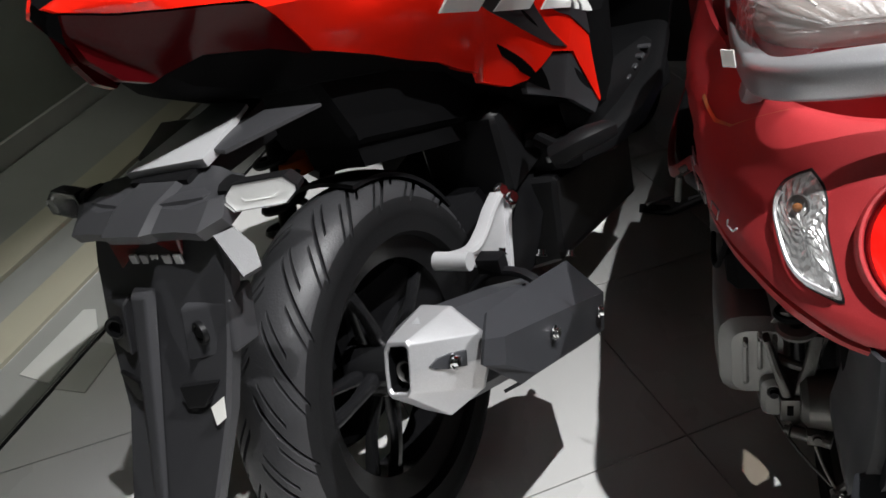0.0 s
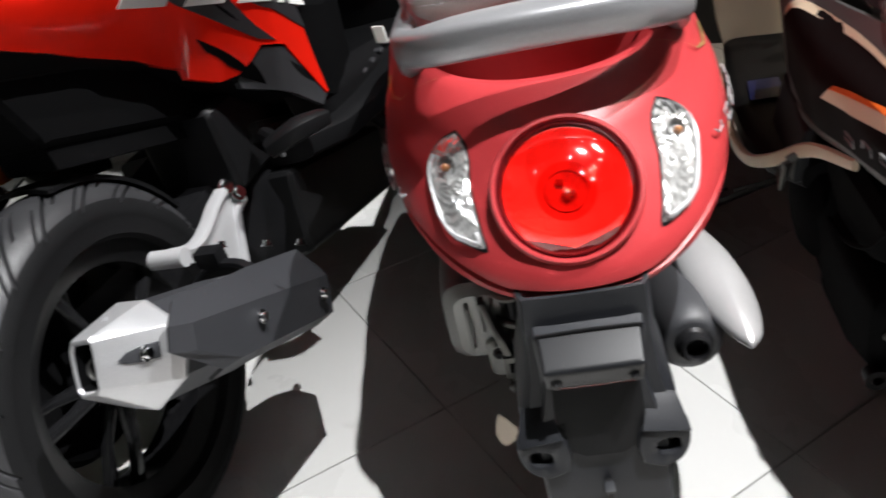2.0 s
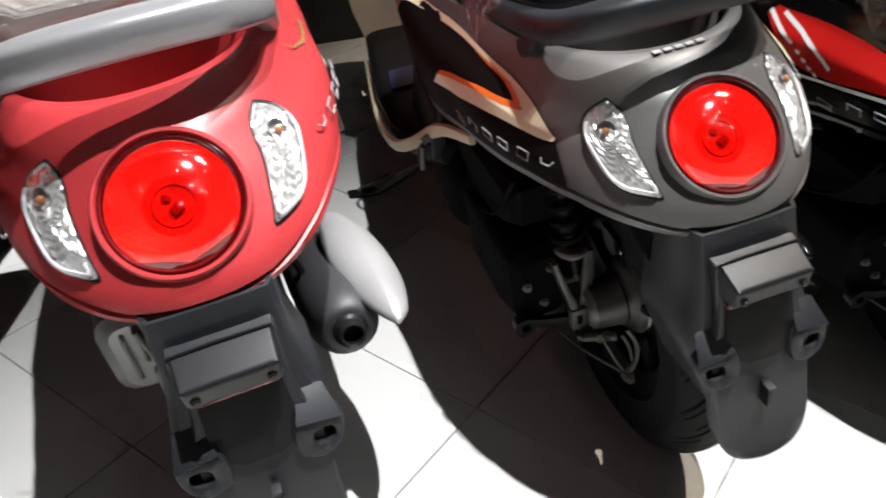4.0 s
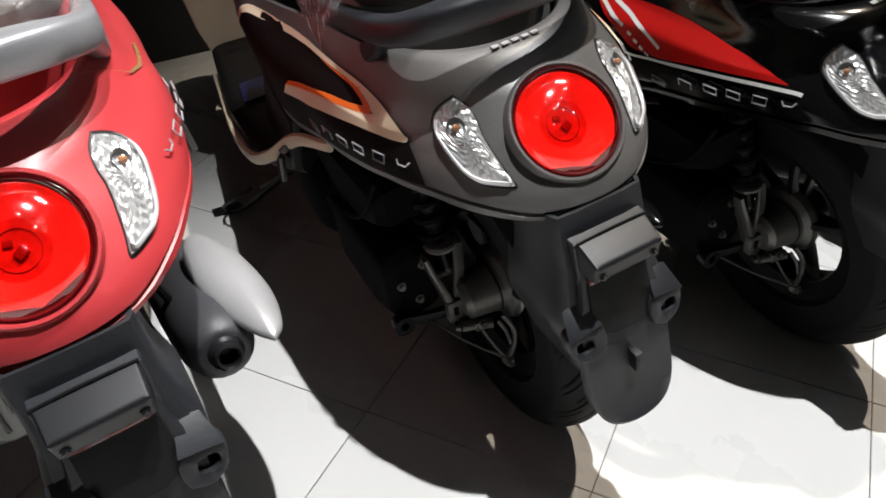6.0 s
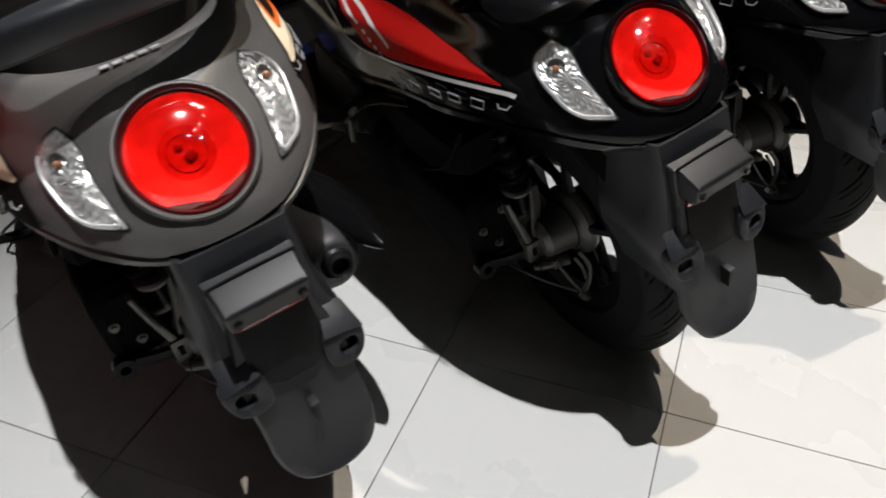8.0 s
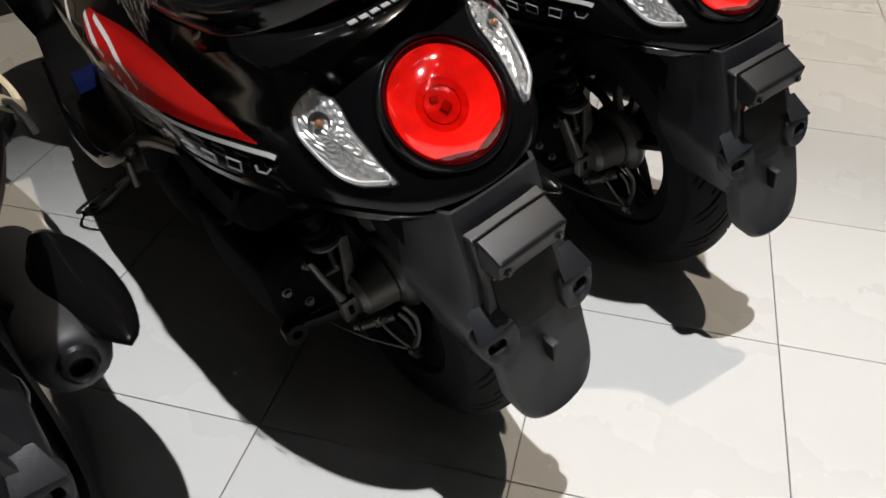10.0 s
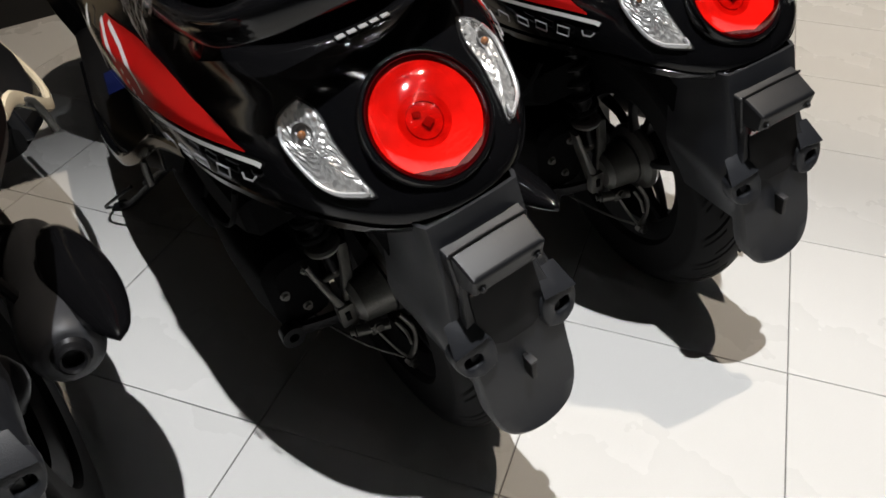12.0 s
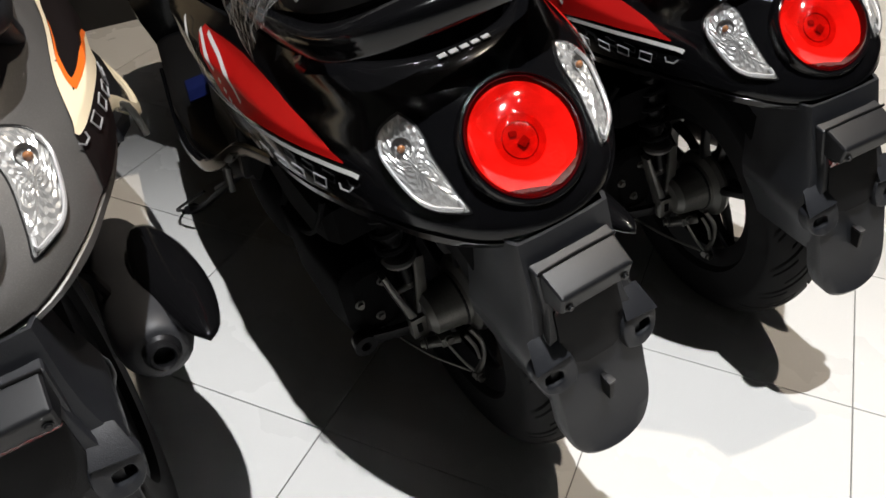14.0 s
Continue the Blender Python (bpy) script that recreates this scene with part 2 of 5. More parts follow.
def sweep(points, wide, high=None, n=10, up=(0, 0, 1), power=1.0, bm=None, steps=4, smooth=True):
    """A tube along points; wide and high: half sizes, or lists along the points; power under 1 squares the section."""
    path = smooth_path(points, steps) if smooth else [Vector(p) for p in points]
    high = wide if high is None else high
    def size(v, f):
        if isinstance(v, (int, float)):
            return v
        k = f * (len(v) - 1)
        i = min(int(k), len(v) - 2)
        return v[i] + (v[i + 1] - v[i]) * (k - i)
    rings = []
    for i, p in enumerate(path):
        d = (path[min(i + 1, len(path) - 1)] - path[max(i - 1, 0)]).normalized()
        ref = Vector(up)
        if abs(d.dot(ref)) > 0.97:
            ref = Vector((1, 0, 0))
        s = d.cross(ref).normalized()
        u = s.cross(d)
        f = i / (len(path) - 1)
        ring = []
        for k in range(n):
            a = 2 * math.pi * k / n
            c, si = math.cos(a), math.sin(a)
            ring.append(p + s * size(wide, f) * math.copysign(abs(c) ** power, c) + u * size(high, f) * math.copysign(abs(si) ** power, si))
        rings.append(ring)
    return loft(rings, bm=bm)


def lathe(profile, n=40, centre=(0, 0, 0), axis="x", bm=None, closed=False, caps=True):
    """A profile of (along, radius) turned round an axis."""
    c = Vector(centre)
    rings = []
    for k in range(n):
        a = 2 * math.pi * k / n
        co, si = math.cos(a), math.sin(a)
        ring = []
        for h, r in profile:
            v = {"x": (h, r * co, r * si), "y": (r * co, h, r * si), "z": (r * co, r * si, h)}[axis]
            ring.append(c + Vector(v))
        rings.append(ring)
    bm = bm or bmesh.new()
    rows = [[bm.verts.new(p) for p in ring] for ring in rings]
    m = len(profile)
    for k in range(n):
        a, b = rows[k], rows[(k + 1) % n]
        for i in range(m if closed else m - 1):
            j = (i + 1) % m
            bm.faces.new((a[i], a[j], b[j], b[i]))
    if caps and not closed:
        for i in (0, m - 1):
            if profile[i][1] > 1e-5:
                bm.faces.new([rows[k][i] for k in range(n)])
    return bm


def block(lo, hi, bevel=0.0, bm=None, seg=2):
    bm2 = bmesh.new()
    bmesh.ops.create_cube(bm2, size=1.0)
    lo, hi = Vector(lo), Vector(hi)
    for v in bm2.verts:
        v.co = Vector([(lo[i] + hi[i]) / 2 + v.co[i] * (hi[i] - lo[i]) for i in range(3)])
    if bevel:
        bmesh.ops.bevel(bm2, geom=bm2.edges[:], offset=bevel, segments=seg, affect="EDGES", profile=0.7)
    return bm2


def hull8(corners, bevel=0.0, seg=2):
    """A six-sided block from eight corners: four of one end, then the four facing them."""
    bm = bmesh.new()
    v = [bm.verts.new(c) for c in corners]
    for f in ((0, 1, 2, 3), (7, 6, 5, 4), (0, 4, 5, 1), (1, 5, 6, 2), (2, 6, 7, 3), (3, 7, 4, 0)):
        bm.faces.new([v[i] for i in f])
    if bevel:
        bmesh.ops.bevel(bm, geom=bm.edges[:], offset=bevel, segments=seg, affect="EDGES", profile=0.7)
    return bm


def slab(poly, place, thick, bevel=0.0, seg=2):
    """A plate: poly in (u, v), place(u, v, h) gives the point at height h on it."""
    bm = bmesh.new()
    a = [bm.verts.new(place(u, v, 0)) for u, v in poly]
    b = [bm.verts.new(place(u, v, thick)) for u, v in poly]
    n = len(poly)
    bm.faces.new(a[::-1])
    bm.faces.new(b)
    for i in range(n):
        bm.faces.new((a[i], a[(i + 1) % n], b[(i + 1) % n], b[i]))
    if bevel:
        bmesh.ops.recalc_face_normals(bm, faces=bm.faces)
        bmesh.ops.bevel(bm, geom=bm.edges[:], offset=bevel, segments=seg, affect="EDGES", profile=0.7)
    return bm


def joined(*bms):
    """Several bmeshes as one."""
    out = bmesh.new()
    for b in bms:
        me = bpy.data.meshes.new("tmp")
        b.to_mesh(me)
        b.free()
        out.from_mesh(me)
        bpy.data.meshes.remove(me)
    return out


def turned(bm, m):
    bmesh.ops.transform(bm, matrix=m, verts=bm.verts)
    return bm


def bolt(at, axis, r=0.006, h=0.006):
    """A hexagon bolt with a washer, pointing along axis."""
    q = Vector(axis).to_track_quat("Z", "Y").to_matrix().to_4x4()
    bm = lathe([(0, r * 1.5), (h * 0.25, r * 1.5), (h * 0.3, r), (h, r * 0.95), (h, 0.0)], n=12, axis="z")
    return turned(bm, Matrix.Translation(at) @ q)


# ---- floor, walls and ceiling ----
def floor_point(i, j, z=0.0):
    """Corner (i, j) of the tile pattern."""
    c, s = math.cos(FLOOR_ANGLE), math.sin(FLOOR_ANGLE)
    return Vector((1.583 + 0.3985 * (s * i + c * j), 0.808 + 0.3985 * (-c * i + s * j), z))


def wall_box(name, lo, hi, mat, label):
    return tagged(part(name, block(lo, hi), mat, None, flat=True), label, "wall", kind="structure")


floor = part("floor", block((-5.5, -5.5, -0.08), (6.5, 5.5, -0.004)), GROUT, None, flat=True)
tagged(floor, "pale polished square floor tiles with thin dark joints", "floor", kind="structure")
wall_box("wall_partition", (-3.2, 2.62, -0.08), (5.6, 2.77, 2.9), WALL_BLACK, "plain black painted low partition wall")
wall_box("wall_north", (-5.5, 5.5, -0.08), (6.5, 5.65, CEILING + 0.1), WALL_BLACK, "plain black painted showroom wall")
wall_box("wall_south", (-5.5, -5.65, -0.08), (6.5, -5.5, CEILING + 0.1), WALL_PAINT, "plain grey painted showroom wall")
wall_box("wall_east", (6.5, -5.65, -0.08), (6.65, 5.65, CEILING + 0.1), WALL_PAINT, "plain grey painted showroom wall")
wall_box("wall_west", (-5.65, -5.65, -0.08), (-5.5, 5.65, CEILING + 0.1), WALL_PAINT, "plain grey painted showroom wall")
tagged(part("ceiling", block((-5.5, -5.5, CEILING), (6.5, 5.5, CEILING + 0.1)), CEILING_PAINT, None, flat=True), "plain dark showroom ceiling", "ceiling", kind="structure")

# ---- the round-tailed scooters ----
# Local axes: x to the rider's right, y ahead from the rear mudguard's holes, z up from the tyre's contact.
REAR = [(.50, .085), (.535, .058), (.56, .046), (.58, .05), (.60, .070), (.637, .108), (.682, .153), (.70, .185), (.715, .225), (.74, .265)]
WIDE = [(.40, .175), (.50, .19), (.55, .197), (.60, .205), (.635, .198), (.66, .178), (.70, .162), (.74, .15)]
FLARE = [(.45, 1.0), (.55, 1.04), (.65, 1.03), (.8, .95), (.95, .8)]
LOW = [(.06, .54), (.10, .552), (.16, .562), (.24, .558), (.33, .54), (.43, .52), (.62, .465), (.75, .43), (.9, .40)]
TOP = [(.06, .704), (.26, .706), (.4, .705), (.6, .68), (.8, .64), (.9, .60)]
MID = .45
AXLE = (0, .297, .255)
LAMP = Matrix.Translation((0, .106, .637)) @ Matrix.Rotation(radians(45), 4, "X")   # its z looks back and up


def side(y, z):
    """Half width of the tail cowl."""
    w, r = lerp(WIDE, z), lerp(REAR, z)
    if y >= MID:
        return w * lerp(FLARE, y)
    u = (MID - y) / (MID - r)
    return w * max(0.0, 1 - u ** 2.4) ** (1 / 2.2) if u < 1 else 0.0


def back(x, z):
    """How far back the tail cowl reaches beside its middle."""
    w, r = lerp(WIDE, z), lerp(REAR, z)
    k = min(1.0, abs(x) / w)
    return MID - (MID - r) * max(0.0, 1 - k ** 2.2) ** (1 / 2.4)


def cowl_mesh():
    levels = [0, .04, .10, .115, .13, .145, .2, .27, .34, .42, .5, .58, .66, .74, .82, .9, .96, 1.0]
    turns = 26
    ahead = [.5, .56, .62, .68, .74, .8, .86, .9]
    rings = []
    for v in levels:
        ring = []
        shrink = 0.004 if v in (.115, .13) else (0.010 if v == 0 else 0.0)
        half = []
        for k in range(turns + 1):
            a = math.pi / 2 * k / turns
            y0 = .06 + (MID - .06) * (1 - math.cos(a))
            for _ in range(4):
                z = lerp(LOW, y0) + v * (lerp(TOP, y0) - lerp(LOW, y0))
                y0 = MID - (MID - lerp(REAR, z)) * max(0.0, math.cos(a)) ** (2 / 2.4)
            x = lerp(WIDE, z) * math.sin(a) ** (2 / 2.2)
            half.append((max(0, x - shrink * math.sin(a)), y0 + shrink * math.cos(a), z))
        for y in ahead:
            z = lerp(LOW, y) + v * (lerp(TOP, y) - lerp(LOW, y))
            half.append((side(y, z) - shrink, y, z))
        ring = [(-x, y, z) for x, y, z in half[:0:-1]] + half
        rings.append(ring)
    last = rings[-1]
    for k, drop in ((.965, 0.0), (.945, -.006), (.93, -.065)):
        rings.append([(x * k, .52 + (y - .52) * k, z + drop) for x, y, z in last])
    bm = loft(rings)
    # the tail lamp's opening
    to_lamp = LAMP.inverted()
    def radius(co):
        q = to_lamp @ co
        return math.hypot(q.x, q.y) if abs(q.z) < .05 else 1.0
    bm.faces.ensure_lookup_table()
    gone = [f for f in bm.faces if len(f.verts) == 4 and radius(f.calc_center_median()) < .066]
    bmesh.ops.delete(bm, geom=gone, context="FACES")
    for v in bm.verts:
        if any(e.is_boundary for e in v.link_edges):
            q = to_lamp @ v.co
            r = math.hypot(q.x, q.y)
            if .03 < r < .1 and abs(q.z) < .05:
                q.x, q.y = q.x * .0698 / r, q.y * .0698 / r
                v.co = LAMP @ q
    return bm


def on_side(y, z, out, sign):
    return Vector((sign * (side(y, z) + out), y, z))


def decal(upper, lower, sign, out=0.003, cols=40, rows=12):
    """A thin sheet on the cowl's side between two lines of (y, z)."""
    bm = bmesh.new()
    def at(line, f):
        k = f * (len(line) - 1)
        i = min(int(k), len(line) - 2)
        t = k - i
        return line[i][0] * (1 - t) + line[i + 1][0] * t, line[i][1] * (1 - t) + line[i + 1][1] * t
    grid = []
    for c in range(cols + 1):
        (ya, za), (yb, zb) = at(upper, c / cols), at(lower, c / cols)
        col = []
        for r in range(rows + 1):
            g = r / rows
            col.append(bm.verts.new(on_side(ya + (yb - ya) * g, za + (zb - za) * g, out, sign)))
        grid.append(col)
    for a, b in zip(grid, grid[1:]):
        for i in range(rows):
            vs = []
            for q in (a[i], a[i + 1], b[i + 1], b[i]):
                if all((q.co - w.co).length > 1e-5 for w in vs):
                    vs.append(q)
            if len(vs) > 2:
                bm.faces.new(vs)
    return bm


LEAF = [(.099, .673), (.112, .665), (.124, .654), (.131, .641), (.130, .627), (.123, .606), (.112, .597), (.097, .595), (.083, .595), (.086, .608), (.089, .624), (.091, .640), (.089, .654), (.091, .665)]


def leaf_points(scale, sign, out):
    cx, cz = .108, .632
    pts = smooth_path([(x, 0, z) for x, z in LEAF + LEAF[:1]], 3)[:-1]
    res = []
    for p in pts:
        x, z = cx + (p.x - cx) * scale, cz + (p.z - cz) * scale
        y = back(x, z)
        nx, ny, nz = 0.6, -0.66, 0.45
        res.append(Vector((sign * (x + nx * out), y + ny * out, z + nz * out)))
    return res


def turn_signal(parent, sign):
    rim = part("turn_signal", loft([leaf_points(s, sign, o) for s, o in ((1.06, -.004), (1.05, .0012), (1.0, .0018), (.97, -.004))], caps=False), BLACK_PLASTIC, parent, "clear turn signal with an amber bulb")
    facets = [leaf_points(1.0, sign, .0005)]
    for k, (scale, deep) in enumerate(((.93, .0006), (.82, .0008), (.70, .0012), (.58, .0016), (.46, .0020), (.34, .0024), (.22, .0027), (.10, .0028))):
        lo = leaf_points(scale, sign, deep)
        hi = leaf_points(scale, sign, deep + .0020)
        facets.append([p.lerp(q, .5 + .5 * math.cos(2.2 * i + 2.6 * k)) for i, (p, q) in enumerate(zip(lo, hi))])
    edge = leaf_points(.90, sign, .006)
    part("bright_edge", sweep(edge[len(edge) * 2 // 14:len(edge) * 9 // 14], .0020, .0028, n=6, smooth=False), SILVER, rim)
    part("reflector", loft(facets), REFLECTOR, rim, flat=True)
    x, z = .110, .647
    at = Matrix.Translation((sign * (x + .001), back(x, z) - .001, z + .001)) @ Vector((0, 0, 1)).rotation_difference(Vector((sign * .6, -.66, .45))).to_matrix().to_4x4()
    part("bulb_socket", turned(lathe([(.0, .0), (.0, .008), (.004, .0105), (.0045, .0112), (.003, .0118)], 16, axis="z", caps=False), at), DARK_ALLOY, rim)
    part("lens", loft([leaf_points(s, sign, o) for s, o in ((1.0, .0015), (.985, .006), (.90, .0095), (.6, .013), (.3, .0142))]), LENS, rim).visible_shadow = False
    bulb = bmesh.new()
    bmesh.ops.create_uvsphere(bulb, u_segments=12, v_segments=8, radius=.0048)
    x, z = .111, .646
    part("bulb", turned(bulb, Matrix.Translation((sign * (x + .003), back(x, z) - .004, z + .003)) @ Matrix.Diagonal((1, .8, 1, 1))), AMBER, rim)


def tail_lamp(parent, paint):
    bezel = part("tail_lamp", turned(lathe([(-.035, .066), (-.035, .072), (.002, .0725), (.0050, .0705), (.0050, .0680), (.001, .0655)], 48, axis="z", closed=True), LAMP), paint, parent, "round red tail lamp in a raised bezel")
    part("gasket", turned(lathe([(-.03, .0600), (-.03, .0655), (.003, .0655), (.0035, .0645), (-.0012, .0602)], 48, axis="z", closed=True), LAMP), DARK_LENS, bezel)
    bowl = [(-.0092, .029), (-.0072, .038), (-.0045, .048), (-.0022, .0555), (-.0012, .0605)]
    part("inner_reflector", turned(lathe([(-.011, .0), (-.011, .013), (-.0104, .020), (-.0092, .0295)], 40, axis="z", caps=False), LAMP), LAMP_CORE, bezel)
    part("bowl", turned(lathe(bowl, 48, axis="z", caps=False), LAMP), LAMP_BOWL, bezel)
    core = joined(turned(block((-.006, -.009, -.011), (.006, .001, -.007), .002), Matrix.Rotation(.5, 4, "Z")), turned(block((-.012, .003, -.011), (-.003, .010, -.0085), .002), Matrix.Rotation(-.3, 4, "Z")), lathe([(-.011, .021), (-.0093, .0206), (-.0092, .0200), (-.011, .0196)], 28, axis="z", closed=True))
    part("bulb_holder", turned(core, LAMP), LAMP_SOCKET, bezel)
    part("lens", turned(lathe([(.001, .0645), (.0075, .0628), (.0135, .059), (.019, .0535), (.0235, .0465), (.0272, .038), (.0297, .028), (.0313, .0165), (.032, .007), (.0321, .0)], 48, axis="z", caps=False), LAMP), RED_LENS, bezel).visible_shadow = False
    part("lower_mask", turned(slab([(-.048, -.042), (-.02, -.050), (0, -.057), (.022, -.050), (.048, -.040), (.037, -.052), (.02, -.0605), (0, -.0635), (-.02, -.0605), (-.037, -.052)], lambda u, v, h: Vector((u, v, .0005 + h)), .003), LAMP), DARK_LENS, bezel)


def tyre_mesh(radius, width, rim, cuts=26, groove=0.010, lean=.22):
    """A tyre round the x axis; its columns follow the slanted grooves, the two halves staggered."""
    half = width / 2
    prof = []
    for a in np.linspace(-100, 100, 49):
        t = radians(a)
        prof.append((half * math.sin(t) if abs(a) < 90 else math.copysign(half * (1 - (abs(a) - 90) * .004), a), radius - half * .82 * (1 - math.cos(t))))
    prof = [(-half * .72, rim)] + [(-half * .93, rim + .006)] + [p for p in prof if p[1] > rim + .01] + [(half * .93, rim + .006), (half * .72, rim)]
    n = cuts // 2
    steps = (0, .008, .105, .113, .18, .255, .262, .330, .337, .42, .50, .508, .605, .613, .68, .755, .762, .830, .837, .92)
    deep = {1: ("long", 1), 2: ("long", 1), 6: ("short", 1), 7: ("short", 1), 11: ("long", -1), 12: ("long", -1), 16: ("short", -1), 17: ("short", -1)}
    reach = {("long", 1): (.05, .80), ("short", 1): (.36, .74), ("long", -1): (.05, .80), ("short", -1): (.36, .74)}
    extra = {6: (.10, .42, -1), 7: (.10, .42, -1), 16: (.10, .42, 1), 17: (.10, .42, 1)}
    bm = bmesh.new()
    ring = []
    for k in range(n):
        for i, st in enumerate(steps):
            row = []
            for h, r in prof:
                f = h / half
                g = math.asin(min(1, abs(f))) / (math.pi / 2)
                a = 2 * math.pi * (k + st) / n + lean * min(g, .85) ** .8 * 2.2
                if i in deep and r > radius - half * .7:
                    kind, sg = deep[i]
                    lo, hi = reach[(kind, sg)]
                    cut = f * sg >= 0 and lo < g < hi
                    if i in extra:
                        lo, hi, sg = extra[i]
                        cut = cut or (f * sg >= 0 and lo < g < hi)
                    if cut:
                        r -= groove
                row.append(bm.verts.new((h, r * math.cos(a), r * math.sin(a))))
            ring.append(row)
    rows = len(ring)
    for k in range(rows):
        a, b = ring[k], ring[(k + 1) % rows]
        for i in range(len(prof) - 1):
            f = bm.faces.new((a[i], a[i + 1], b[i + 1], b[i]))
            f.material_index = int(abs(prof[i][0] + prof[i + 1][0]) > 1.84 * half or prof[i][1] < rim + .012)
    return bm


def wheel(parent, at, radius, width, rim, spokes, mat, rubber, drum=True, cuts=38):
    c = Matrix.Translation(at)
    w = part("wheel", turned(lathe([(-width * .36, rim), (-width * .38, rim + .007), (-width * .30, rim + .004), (-width * .2, rim - .022), (width * .2, rim - .022), (width * .30, rim + .004), (width * .38, rim + .007), (width * .36, rim), (width * .24, rim - .03), (-width * .24, rim - .03)], 64, closed=True), c), mat, parent)
    tyre = part("tyre", turned(tyre_mesh(radius, width, rim, cuts=cuts), c), rubber, w, "black tyre with slanted tread grooves")
    tyre.data.materials.append(RUBBER)
    part("hub", turned(lathe([(-.05, .012), (-.05, .03), (-.035, .045), (.035, .045), (.05, .03), (.06, .012)], 32), c), mat, w)
    for k in range(spokes):
        a = 2 * math.pi * (k + .3) / spokes
        for s in (-1, 1):
            p0 = Vector((0.012 * s, .04 * math.cos(a), .04 * math.sin(a)))
            p1 = Vector((0.006 * s, (rim - .02) * math.cos(a + .11 * s), (rim - .02) * math.sin(a + .11 * s)))
            part("spoke", turned(sweep([p0, (p0 + p1) / 2 + Vector((.006 * s, 0, 0)), p1], [.010, .0065, .009], [.011, .008, .011], 8, up=(1, 0, 0), power=.6), c), mat, w)
    return w


def flap_point(u, v, h):
    """The mudguard's rear flap: u across, v up, h out to the rear; it curves ahead at the rim and back at the foot."""
    y = lerp([(.23, -.046), (.30, -.029), (.36, -.016), (.41, -.002), (.47, .014), (.56, .034)], v) + 2.0 * u * u
    return Vector((u, y - h, v))


def lobe_mesh(s):
    """A rounded bracket ear with a slot through it."""
    outer = smooth_path([(.036, 0, .384), (.056, 0, .376), (.074, 0, .382), (.083, 0, .396), (.085, 0, .412), (.078, 0, .421), (.058, 0, .425), (.038, 0, .422), (.032, 0, .402), (.036, 0, .384)], 3)[:-1]
    n = len(outer)
    def edge(k, cx=.0625, cz=.399):
        return [Vector((s * (cx + (p.x - cx) * k), 0, cz + (p.z - cz) * k)) for p in outer]
    def hole(r):
        res = []
        for p in outer:
            a = math.atan2(p.z - .399, p.x - .0625)
            res.append(Vector((s * (.0625 + r * 1.15 * math.copysign(abs(math.cos(a)) ** .7, math.cos(a))), 0, .399 + r * .8 * math.copysign(abs(math.sin(a)) ** .7, math.sin(a)))))
        return res
    def put(ring, y, lift=0):
        return [Vector((p.x, y + (lerp([(.30, -.024), (.36, -.010), (.41, .002), (.47, .016)], p.z) + .10 * (abs(p.x) - .06) if y < 0 else lerp([(.36, -.012), (.42, 0)], p.z)), p.z + lift)) for p in ring]
    bm = bmesh.new()
    rings = [put(edge(.96), .016), put(edge(1.0), .013), put(edge(1.0), -.004), put(edge(.95), -.0085), put(edge(.90), -.0095), put(hole(.0125), -.0095), put(hole(.0105), -.008), put(hole(.0105), .016)]
    vs = [[bm.verts.new(p) for p in r] for r in rings]
    vs.append(vs[0])
    for a, b in zip(vs, vs[1:]):
        for k in range(n):
            bm.faces.new((a[k], a[(k + 1) % n], b[(k + 1) % n], b[k]))
    bmesh.ops.recalc_face_normals(bm, faces=bm.faces)
    return bm


